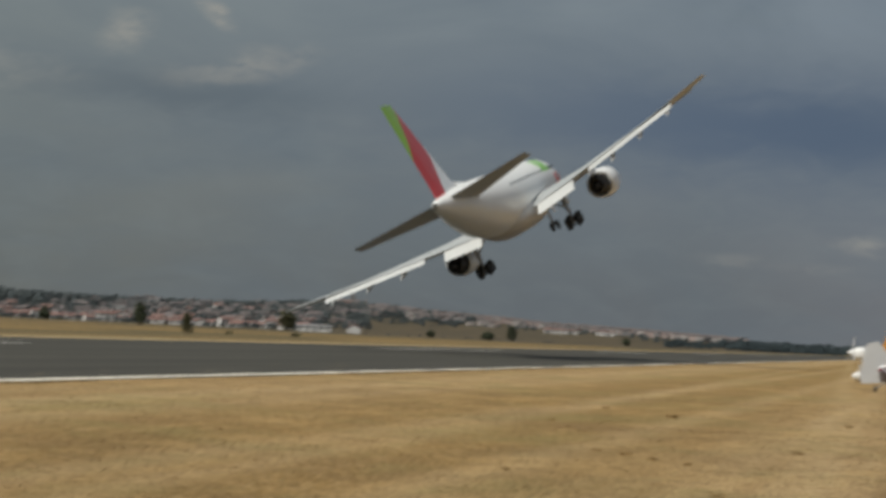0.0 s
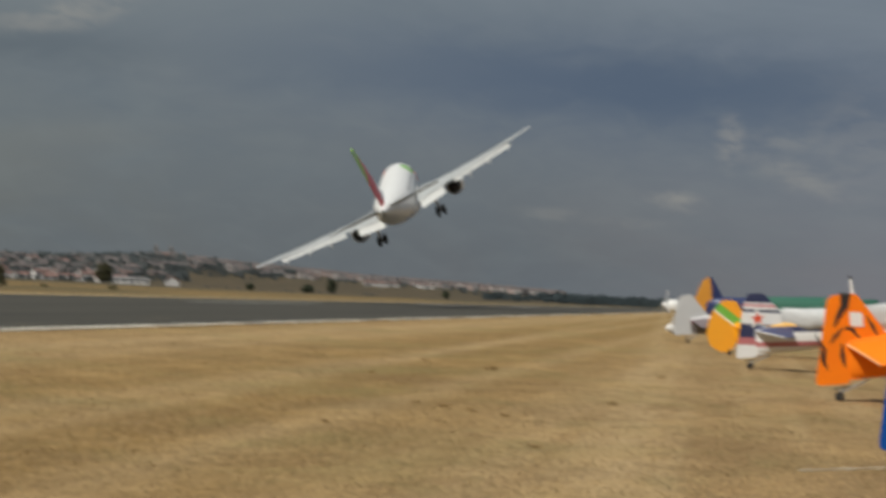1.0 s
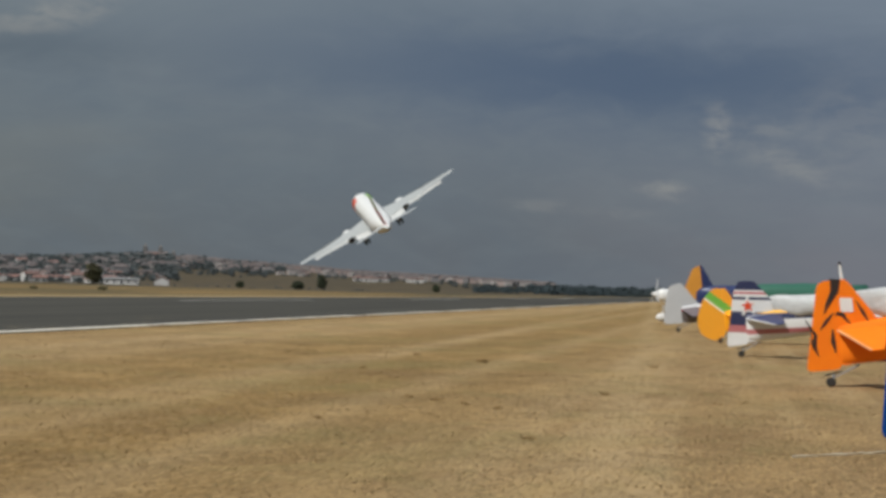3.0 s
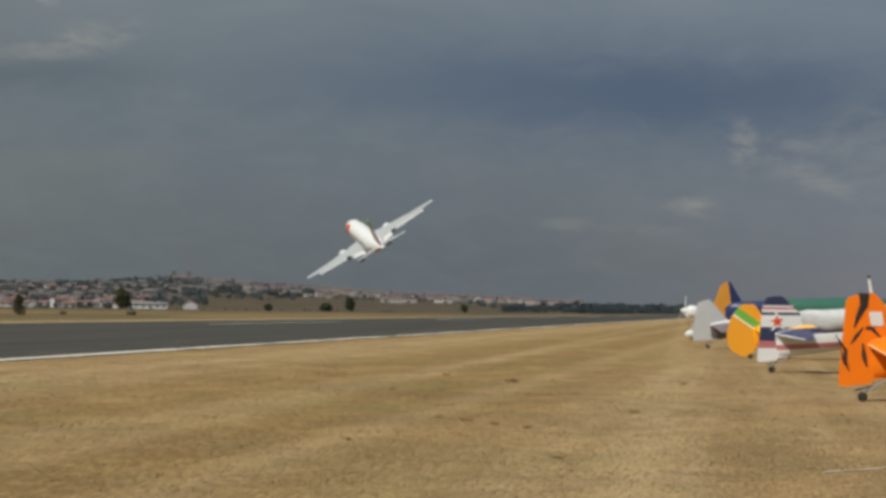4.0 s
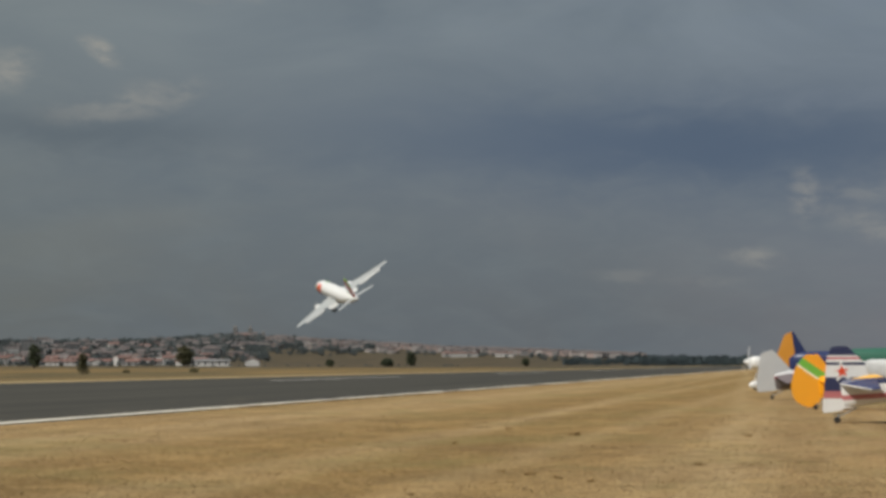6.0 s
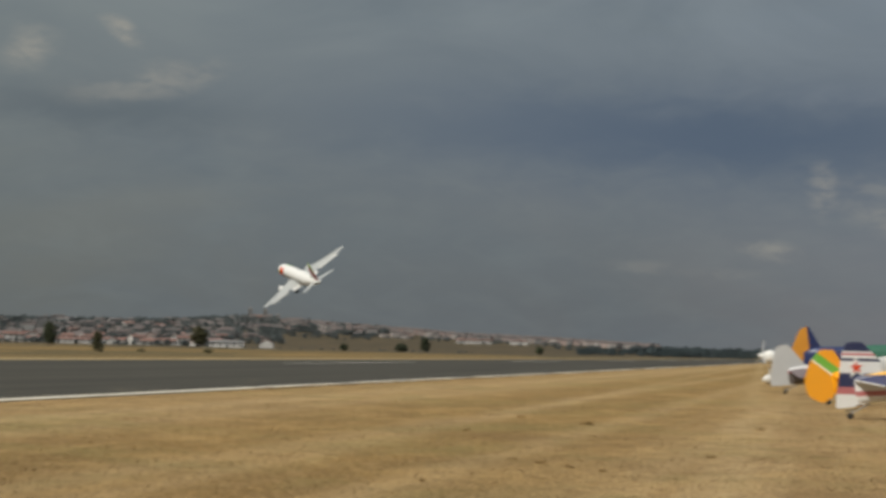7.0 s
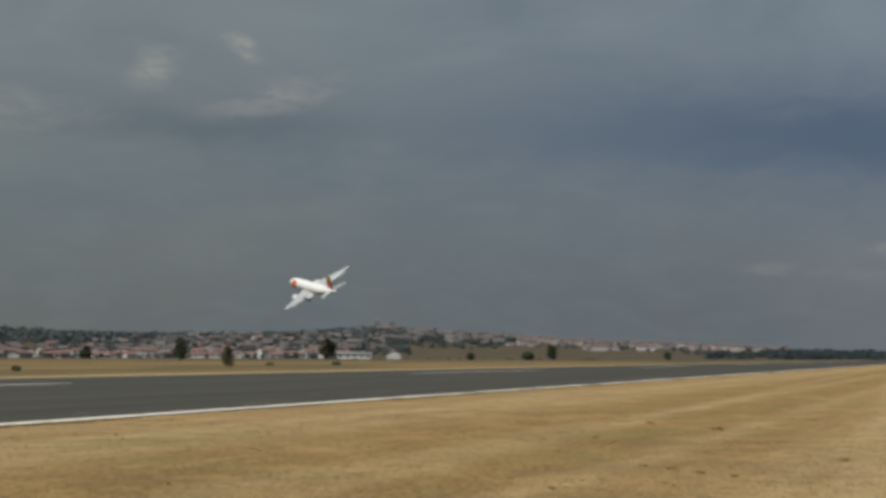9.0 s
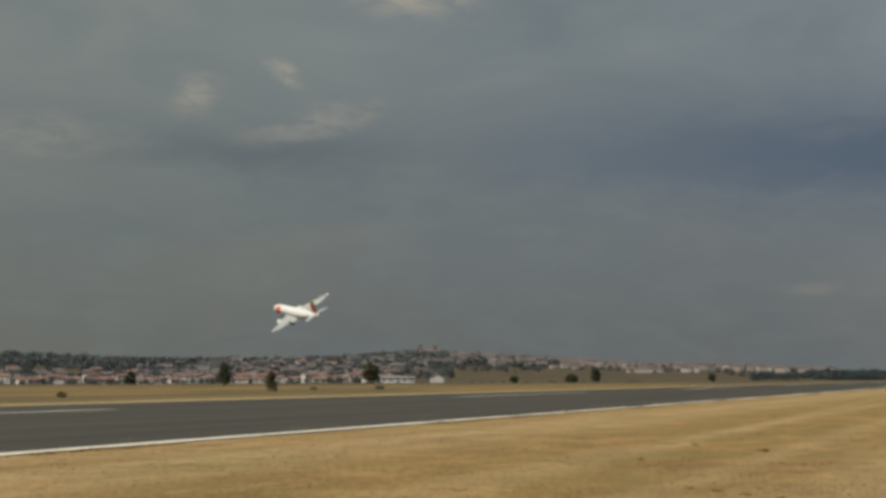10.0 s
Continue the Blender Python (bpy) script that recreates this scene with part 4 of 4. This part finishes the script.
GREY_DARK = surface("dark_grey_paint", (0.16, 0.13, 0.135), 0.5, scale=1.5)
GREY_SIDE = banded("grey_fuselage", [(0, (0.10, 0.085, 0.085)), (0.95, (0.28, 0.03, 0.05)), (1.05, (0.55, 0.55, 0.56))], slope=-0.12)
aeroplane("grey-tailed aeroplane with a maroon stripe along its fuselage", (-2.36, 80.0), TURN, [(-0.85, 0.05), (-0.8, 0.6), (-0.45, 1.78), (0.015, 1.88), (0.015, 0.0)], GREY,
          [(0, 0), (0, 1.88), (0.15, 1.84), (0.85, 0.80), (1.1, 0.6), (1.1, 0.1)], GREY, GREY_SIDE, GREY_DARK, NAVY, rudder_label="plain grey rudder", cover_top=1.62)
aeroplane("aeroplane with a tall orange and navy tail", (-1.5, 92.0), TURN, TALL, surface("ochre_paint", (0.62, 0.27, 0.03), 0.5), FIN_TALL, NAVY, NAVY, NAVY, NAVY, rudder_label="ochre-orange rudder")
white_plane, _ = aeroplane("small white aeroplane with its nose towards the runway", (0.72, 110.0), 200, LOW, WHITE, FIN_LOW, WHITE, WHITE, WHITE, blade_mat=GREY, blade_turn=1.57)

nose_leg = part("nose_leg", rod((5.45, 0, 1.05), (5.50, 0, 0.40), 0.05, 0.04, 8), WHITE, white_plane)
part("nose_spat", loft([oval(5.5 + d, 0, 0.30, ry, rz, 12) for d, ry, rz in ((0.42, 0.03, 0.04), (0.25, 0.13, 0.22), (0, 0.15, 0.27), (-0.35, 0.09, 0.16), (-0.6, 0.02, 0.03))]), WHITE, nose_leg, "white wheel fairing", True)
part("wheel", tyre((5.5, 0, 0.17), 0.17, 0.12), RUBBER, nose_leg, "small black tyre")


def weed(x, y, size, seed):
    """A dark dry weed standing in the grass."""
    rnd = random.Random(seed)
    w = new("weed")
    w.location = (x, y, 0)
    tagged(w, "small dark dry weed in mown grass", "weed", group="weeds in the grass")
    bm = bmesh.new()
    for _ in range(46):
        a, r = rnd.uniform(0, 6.28), size * rnd.random() ** 0.7
        p = Vector((math.cos(a) * r * 1.3, math.sin(a) * r * 1.3, 0))
        q = p * 1.25 + Vector((rnd.gauss(0, 0.3) * size, rnd.gauss(0, 0.3) * size, size * rnd.uniform(0.25, 0.8)))
        s = Vector((math.sin(a), -math.cos(a), 0)) * size * 0.11
        bm.faces.new([bm.verts.new(v) for v in (p - s, p + s, q)])
    tagged(part("blades", bm, WEED, w), kind="stuff")


WEED = surface("dry_weed", (0.27, 0.175, 0.074), 0.9, other=(0.19, 0.135, 0.055), scale=4.0, gloss=0.1)
# the four from (-4.90, 25.83) to (-3.26, 23.97) stand in for a dark groove
for i, (x, y, size) in enumerate(((-5.74, 39.39, 0.14), (-7.86, 42.55, 0.10), (-4.90, 25.83, 0.07), (-4.37, 25.29, 0.08), (-3.83, 24.54, 0.08), (-3.26, 23.97, 0.07), (-2.25, 19.21, 0.07), (-5.15, 21.06, 0.06), (-2.07, 28.21, 0.07), (-7.53, 34.65, 0.08), (-1.8, 39.5, 0.09))):
    weed(x, y, size, i)

# ---- trees and town ----


def leaf_cloud(bm, center, size, count, leaf, rnd):
    """Many small tilted leaves through an uneven ball."""
    cx, cy, cz = center
    for _ in range(count):
        v = Vector((rnd.gauss(0, 1), rnd.gauss(0, 1), rnd.gauss(0, 1))).normalized() * rnd.random() ** 0.45
        p = Vector((cx + v.x * size[0], cy + v.y * size[1], cz + v.z * size[2]))
        u = Vector((rnd.gauss(0, 1), rnd.gauss(0, 1), rnd.gauss(0, 1))).normalized()
        w = u.orthogonal().normalized()
        s = leaf * rnd.uniform(0.6, 1.3)
        a, b, c, d = (bm.verts.new(p + q) for q in (u * s, w * s * 0.7, -u * s, -w * s * 0.7))
        bm.faces.new((a, b, c, d))


def tree(label, x, y, tall, wide, shape, seed, material=None, name="tree"):
    """Trunk with limbs, and a crown of leaf clumps."""
    rnd = random.Random(seed)
    t = new(name)
    t.location = (x, y, height(x, y) - 0.05)
    tagged(t, label, name)
    bm = rod((0, 0, -0.2), (0.1, 0, tall * 0.45), tall * 0.035, tall * 0.022, 8)
    rod((0.1, 0, tall * 0.45), (0, 0.1, tall * 0.85), tall * 0.022, tall * 0.006, 6, bm)
    tips = []
    for k in range(9):
        z = tall * rnd.uniform(0.22, 0.75)
        a = rnd.uniform(0, 6.28)
        reach = wide * 0.42 * (1.0 - (z / tall) * (0.75 if shape == "cone" else 0.25))
        tip = (math.cos(a) * reach, math.sin(a) * reach, z + tall * 0.1)
        rod((0.05, 0.0, z), tip, tall * 0.012, tall * 0.004, 5, bm)
        tips.append(tip)
    part("trunk", bm, BARK, t)
    bm = bmesh.new()
    for k in range(16):
        u = (k + 0.5) / 16
        z = tall * (0.14 + 0.80 * u)
        if shape == "cone":
            r = wide * 0.5 * (1.05 - u) ** 0.8
        else:
            r = wide * 0.5 * math.sin(math.pi * (0.16 + 0.78 * u)) ** 0.6
        a = k * 2.4
        off = r * 0.5
        s = max(wide * 0.10, r * 0.62) * rnd.uniform(0.8, 1.15)
        leaf_cloud(bm, (math.cos(a) * off, math.sin(a) * off, z), (s, s, max(s * 0.8, tall * 0.07)), 90, wide * 0.055, rnd)
    for tip in tips:
        leaf_cloud(bm, tip, (wide * 0.16, wide * 0.16, tall * 0.08), 60, wide * 0.05, rnd)
    part("crown", bm, material or LEAF, t)
    return t


def at(bearing, distance):
    return distance * math.sin(radians(bearing)), distance * math.cos(radians(bearing))


tree("dark conical cypress-like tree standing in the field", *at(-26.05, 600), 8.6, 4.9, "round", 1)
tree("small olive-green tree beside the runway field", *at(-24.5, 272), 3.5, 2.1, "cone", 2, LEAF_WARM)
tree("broad dark round tree at the field's edge", *at(-21.2, 930), 11.5, 9.5, "round", 3, LEAF_WARM)
tree("dark tree alone in the brown field", *at(-13.72, 980), 8.6, 6.2, "round", 4)
tree("dark rounded shrub in the brown field", *at(-16.42, 930), 3.6, 5.0, "round", 5, name="bush")
tree("broad dark shrub in the brown field", *at(-14.5, 960), 4.2, 7.5, "round", 6, name="bush")
tree("dark small tree at the far field edge", *at(-9.9, 1050), 5.2, 5.0, "round", 7)
tree("dark leafy tree before the houses", *at(-29.1, 1080), 8.6, 9.0, "cone", 8)
tree("low dry green shrub beside the runway", *at(-31.3, 190), 0.6, 1.1, "round", 9, LEAF_DRY, "bush")
tree("low straw-coloured shrub beside the runway", *at(-20.9, 330), 0.6, 2.0, "round", 10, LEAF_DRY, "bush")
tree("small straw-coloured shrub beside the runway", *at(-23.1, 320), 0.5, 1.4, "round", 11, LEAF_DRY, "bush")


def house(label, wide, deep, tall, rise, plaster, tiles=None):
    """A gabled house with its ridge along x, standing on its footing."""
    h = new("house")
    tagged(h, label, "house", group="houses of the far town")
    part("wall", block(-wide / 2, wide / 2, -deep / 2, deep / 2, -3.0, tall), plaster, h)
    o = 0.45
    rings = [[(x, -deep / 2 - o, tall - 0.1), (x, 0, tall + rise), (x, deep / 2 + o, tall - 0.1), (x, deep / 2 + o, tall - 0.35), (x, 0, tall + rise - 0.3), (x, -deep / 2 - o, tall - 0.35)]
             for x in (-wide / 2 - o, wide / 2 + o)]
    part("roof", loft(rings), tiles or TILES, h, "pale grey roof" if tiles == PLASTER_GREY else "clay-tiled roof")
    gable = [[(x, -deep / 2, tall - 0.2), (x, 0, tall + rise - 0.35), (x, deep / 2, tall - 0.2)] for x in (-wide / 2 + 0.02, wide / 2 - 0.02)]
    part("gable", loft(gable), plaster, h)
    n = max(2, int(wide / 4))
    for i in range(n):
        x = (i + 0.5) / n * wide - wide / 2
        part("window", block(x - 0.55, x + 0.55, -deep / 2 - 0.06, -deep / 2 + 0.1, 1.0, 2.5), GLASS, h)
    if tall > 5:
        for i in range(n):
            x = (i + 0.5) / n * wide - wide / 2
            part("window", block(x - 0.55, x + 0.55, -deep / 2 - 0.06, -deep / 2 + 0.1, 3.9, 5.3), GLASS, h)
    part("chimney", block(wide * 0.2, wide * 0.2 + 0.8, 0.6, 1.4, tall, tall + rise + 0.9), plaster, h)
    return h


def build_town():
    rnd = random.Random(12)
    kinds = [house("white plastered house with a clay-tiled roof", 11, 8, 3.4, 1.7, PLASTER), house("two-storey pale house with a clay-tiled roof", 12, 9, 6.2, 2.0, PLASTER),
             house("long low white row house with a clay-tiled roof", 19, 8, 3.3, 1.6, PLASTER), house("rose-plastered house with a clay-tiled roof", 10, 9, 5.6, 1.9, PLASTER_ROSE),
             house("small white cottage with a clay-tiled roof", 8, 7, 3.0, 1.7, PLASTER), house("tall pale apartment house with a flat-pitched roof", 16, 11, 9.0, 1.2, PLASTER_GREY, TILES_HAZED),
             house("house in haze-greyed plaster and tiles", 10, 8, 5.4, 1.7, PLASTER_GREY, TILES_HAZED), house("low house in haze-greyed plaster and tiles", 13, 8, 3.3, 1.6, PLASTER_GREY, TILES_HAZED)]
    near_weights = (30, 14, 20, 8, 16, 0, 6, 6)
    # houses farther up mostly take the kinds greyed for haze
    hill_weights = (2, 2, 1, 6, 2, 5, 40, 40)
    spots = []

    def put(kind, a, r, turn):
        x, y = at(a, r)
        m = pose(x, y, height(x, y), 0, 0, -a + turn)
        spots.append((a, r))
        if kind not in used:
            used.add(kind)
            kinds[kind].matrix_world = m
        else:
            copy_thing(kinds[kind], m)

    used = set()
    tries = 0
    while len(spots) < 240 and tries < 6000:
        tries += 1
        a = rnd.uniform(-37, -9.5)
        u = rnd.random()
        r = 1380 + 170 * rnd.random() if u < 0.5 else 1550 + 850 * rnd.random()
        if a < -28 and r > 1800 or a < -26 and r > 2100:
            continue
        if a > -20.3:
            if r < 2000 or rnd.random() < 0.5:
                continue
        if a > -18.9:
            continue
        if any(abs(a - b) < 0.30 and abs(r - q) < 40 for b, q in spots):
            continue
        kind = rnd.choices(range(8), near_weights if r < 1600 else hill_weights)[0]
        if a > -20.3 and kind == 5:
            kind = 7
        put(kind, a, r, rnd.choice((0, 0, 0, 90, 20, -25)) + rnd.uniform(-12, 12))


build_town()
# long pale shed and small white gabled shed at the field's edge
shed = house("long low white farm shed with a pale roof", 22, 9, 3.4, 1.0, PLASTER, PLASTER_GREY)
x, y = at(-20.35 + 0.05, 1105)
shed.matrix_world = pose(x, y, height(x, y), 0, 0, 20)
for k, (a, r, w) in enumerate(((-12.3, 1930, 26), (-11.75, 1960, 18), (-10.6, 2000, 20))):
    far_shed = house("long pale farm shed on the far slope", w, 9, 4.2, 1.2, PLASTER)
    x, y = at(a, r)
    far_shed.matrix_world = pose(x, y, height(x, y), 0, 0, 12 + 3 * k)


def apartment_block(bearing, distance, wide, deep, storeys, turn):
    """A flat-roofed block of flats with a row of windows on each storey."""
    b = new("apartment_block")
    x, y = at(bearing, distance)
    b.matrix_world = pose(x, y, height(x, y), 0, 0, turn)
    tagged(b, "pale grey block of flats standing above the houses", "apartment building")
    tall = storeys * 2.9
    part("wall", block(-wide / 2, wide / 2, -deep / 2, deep / 2, -4, tall), PLASTER_GREY, b)
    part("roof", block(-wide / 2 - 0.3, wide / 2 + 0.3, -deep / 2 - 0.3, deep / 2 + 0.3, tall, tall + 0.5), STONE, b, "flat parapet roof")
    part("lift_house", block(-2, 2, -2, 2, tall + 0.5, tall + 2.8), PLASTER_GREY, b)
    n = int(wide / 3.4)
    pane = part("window", block(-0.7, 0.7, -0.06, 0.1, 0.9, 2.2), GLASS, b)
    for k in range(storeys):
        for i in range(n):
            m = pose((i + 0.5) / n * wide - wide / 2, -deep / 2, k * 2.9)
            if k == i == 0:
                pane.matrix_basis = m
            else:
                share("window", pane.data, b, m)


apartment_block(-26.18, 1760, 17, 11, 6, 24)
cot = house("white gabled shed with its end wall bright", 8, 9, 3.6, 2.2, PLASTER)
x, y = at(-18.98, 1110)
cot.matrix_world = pose(x, y, height(x, y), 0, 0, 105)


def build_castle():
    """Old stone church and towers on the hill top."""
    c = new("hilltop_church")
    x, y = at(-19.2, 2420)
    c.matrix_world = pose(x, y, height(x, y) - 5, 0, 0, 15)
    tagged(c, "old stone church with two towers on the hill", "church")
    part("nave", block(-16, 16, -8, 8, -4, 9), STONE, c)
    rings = [[(q, -8.6, 9), (q, 0, 13.5), (q, 8.6, 9)] for q in (-16.5, 16.5)]
    part("roof", loft(rings), TILES_HAZED, c, "clay-tiled roof")
    for q, t in ((-15, 20), (6, 19), (24, 12)):
        b = block(q - 2.8, q + 2.8, -2.8, 2.8, -4, t)
        rod((q, 0, t), (q, 0, t + 4.0), 3.4, 0.2, 4, b)
        part("tower", b, STONE, c, "square stone tower with a pointed cap")


build_castle()


def build_far_houses():
    """Houses too far off to count, as one mesh of walls and one of roofs."""
    rnd = random.Random(21)
    town = new("far_houses")
    tagged(town, "pale far-off houses crowding the hillside town", "houses", kind="stuff")
    walls, roofs = bmesh.new(), bmesh.new()
    spots = [(rnd.uniform(-29, -19.0), rnd.uniform(1650, 2480)) for _ in range(170)] + [(rnd.uniform(-18.5, -6.0), rnd.uniform(2150, 2480)) for _ in range(330)] + [(rnd.uniform(-19.5, -14), rnd.uniform(1950, 2150)) for _ in range(45)]
    spots += [(rnd.uniform(-13.5, -6.2), rnd.uniform(2080, 2480)) for _ in range(190)]
    for a, r in spots:
        x, y = at(a, r)
        w, d, h, e = rnd.uniform(7, 15), rnd.uniform(7, 10), rnd.choice((3.2, 3.4, 3.6, 5.6) if a < -18.5 else (3.4, 3.6, 5.6, 6.2)), rnd.uniform(1.2, 2.0)
        m = pose(x, y, height(x, y), 0, 0, -a + rnd.choice((0, 0, 90)) + rnd.uniform(-15, 15))
        for bm, rings in ((walls, [[(q, -d / 2, -3), (q, -d / 2, h), (q, 0, h + e - 0.3), (q, d / 2, h), (q, d / 2, -3)] for q in (-w / 2, w / 2)]),
                          (roofs, [[(q, -d / 2 - 0.4, h - 0.1), (q, 0, h + e), (q, d / 2 + 0.4, h - 0.1), (q, 0, h + e - 0.3)] for q in (-w / 2 - 0.4, w / 2 + 0.4)])):
            loft([[m @ Vector(p) for p in ring] for ring in rings], bm=bm)
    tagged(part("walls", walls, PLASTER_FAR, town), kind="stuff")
    tagged(part("roofs", roofs, TILES_HAZED, town), kind="stuff")


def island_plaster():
    m = bpy.data.materials.new("far_hazed_plaster")
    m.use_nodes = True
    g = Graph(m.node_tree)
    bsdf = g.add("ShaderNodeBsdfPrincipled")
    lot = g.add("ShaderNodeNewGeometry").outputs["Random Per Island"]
    # walls kept dull and grey: distance haze is mixed into the colour
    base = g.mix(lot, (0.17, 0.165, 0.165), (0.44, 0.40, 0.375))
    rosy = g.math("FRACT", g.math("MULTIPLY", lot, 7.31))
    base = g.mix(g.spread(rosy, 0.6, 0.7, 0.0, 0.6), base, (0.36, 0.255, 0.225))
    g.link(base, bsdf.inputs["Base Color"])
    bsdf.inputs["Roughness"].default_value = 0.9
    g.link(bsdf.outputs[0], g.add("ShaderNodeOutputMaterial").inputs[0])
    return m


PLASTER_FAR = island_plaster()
build_far_houses()


def build_woods():
    """Far trees between the houses and along the skyline, as one mesh of leaf clumps."""
    rnd = np.random.default_rng(8)
    P = []

    def clump(x, y, z, w, h, k):
        k = int(k * 5.0)
        v = rnd.normal(size=(k, 3))
        v = v / np.linalg.norm(v, axis=1)[:, None] * (rnd.random(k) ** 0.4)[:, None]
        p = np.stack([x + v[:, 0] * w, y + v[:, 1] * w, z + h * 0.52 + v[:, 2] * h * 0.52], 1)
        u = rnd.normal(size=(k, 3))
        u = u / np.linalg.norm(u, axis=1)[:, None]
        q = np.cross(u, rnd.normal(size=(k, 3)))
        q = q / np.linalg.norm(q, axis=1)[:, None]
        s = ((0.9 + rnd.random(k)) * max(w, h) * 0.088)[:, None]
        P.append(np.stack([p + u * s, p + q * s, p - u * s * 0.8, p - q * s * 0.9], 1).reshape(-1, 3))

    def scatter(count, a0, a1, r0, r1, size, k):
        for _ in range(count):
            a, r = rnd.uniform(a0, a1), rnd.uniform(r0, r1)
            x, y = at(a, r)
            s = size * rnd.uniform(0.6, 1.35)
            clump(x, y, height(x, y) - 0.4, s * rnd.uniform(0.5, 0.9), s, k)

    scatter(110, -38, -20.5, 1340, 1420, 4.0, 22)
    scatter(150, -38, -20.5, 1390, 1540, 4.5, 22)
    scatter(560, -38, -18.5, 1540, 1950, 6.0, 22)
    scatter(620, -38, -18.5, 1950, 2450, 6.5, 20)
    scatter(620, -42, -27.5, 1850, 2600, 8.5, 22)
    scatter(170, -28, -20.5, 2200, 2560, 7.0, 22)
    scatter(300, -22.5, -15, 1950, 2520, 6.5, 22)
    scatter(45, -16, -9, 1900, 2300, 4.5, 22)
    scatter(150, -19.8, -15.5, 1780, 2050, 3.6, 22)
    scatter(80, -15.5, -10, 1950, 2200, 3.0, 22)
    scatter(60, -16, -8, 2400, 2550, 5.0, 22)
    scatter(30, -9.5, -6.2, 1500, 2100, 3.5, 26)
    scatter(50, -24, -12, 1000, 1120, 1.3, 16)

    def finish(name, material, label):
        me = bpy.data.meshes.new(name)
        points = np.concatenate(P)
        me.from_pydata(points.tolist(), [], np.arange(len(points)).reshape(-1, 4).tolist())
        me.materials.append(material)
        tagged(new(name, me), label, "trees", kind="stuff")
        P.clear()

    finish("far_trees", HAZED_WOODS, "grey-green hazy trees between far houses and along the skyline")
    scatter(330, -6.2, 10, 1250, 1500, 4.2, 30)
    scatter(700, -6.8, 10, 1500, 1900, 6.2, 30)
    scatter(60, -8.6, -6.2, 1400, 1700, 4.0, 26)
    finish("far_tree_belt", HAZED_BELT, "dark belt of trees behind the runway in haze-blue green")


build_woods()

# ---- movement ----
# seconds, place in metres, heading to the left of the runway's direction, nose up, bank to the left
FLIGHT = [
    (0, -38.84, 153.86, 14.41, 3.29, 10.13, 30.62),
    (0.5, -43.81, 197.51, 15.06, 6.47, 11.12, 31.33),
    (1, -50.35, 242.97, 15.75, 10.11, 12.30, 30.15),
    (1.5, -57.64, 285.94, 16.39, 14.17, 12.60, 28.28),
    (2, -66.76, 330.92, 17.54, 18.94, 13.13, 28.25),
    (2.5, -76.57, 372.55, 18.44, 20.55, 13.88, 31.05),
    (3, -88.72, 416.11, 19.79, 23.18, 13.17, 34.50),
    (4.5, -132.99, 540.15, 24.62, 29.82, 12.76, 33.61),
    (5.5, -167.82, 612.52, 27.71, 35.31, 11.09, 35.09),
    (7, -231.23, 713.64, 32.32, 43.07, 11.40, 39.72),
    (7.5, -255.91, 749.47, 33.95, 45.84, 11.66, 37.99),
    (8.5, -310.52, 819.18, 36.83, 52.84, 10.94, 34.03),
    (9, -339.55, 852.65, 38.54, 55.37, 10.66, 32.82),
    (9.5, -369.44, 883.79, 40.23, 57.87, 10.19, 31.87),
    (10, -400.53, 912.78, 41.30, 59.90, 9.57, 31.87),
]


def attitude(x, y, z, heading, pitch, bank):
    h, p, b = radians(heading), radians(pitch), radians(bank)
    f = Vector((-math.sin(h) * math.cos(p), math.cos(h) * math.cos(p), math.sin(p)))
    l0 = Vector((-math.cos(h), -math.sin(h), 0))
    u0 = f.cross(l0)
    l = l0 * math.cos(b) - u0 * math.sin(b)
    u = l0 * math.sin(b) + u0 * math.cos(b)
    m = Matrix((f, l, u)).transposed().to_4x4()
    m.translation = (x, y, z)
    return m


def motions():
    walk(AIRLINER, [(t, attitude(*r)) for t, *r in FLIGHT])
    # the wind swings the loose blue rudder over
    swing = ((0, -12), (1.58, -12), (1.74, 37), (2.0, 36), (2.6, 26), (10, 24))
    walk(BLUE_RUDDER, [(t, TILT @ pose(0, 0, 0, 0, 0, a)) for t, a in swing])


motions()
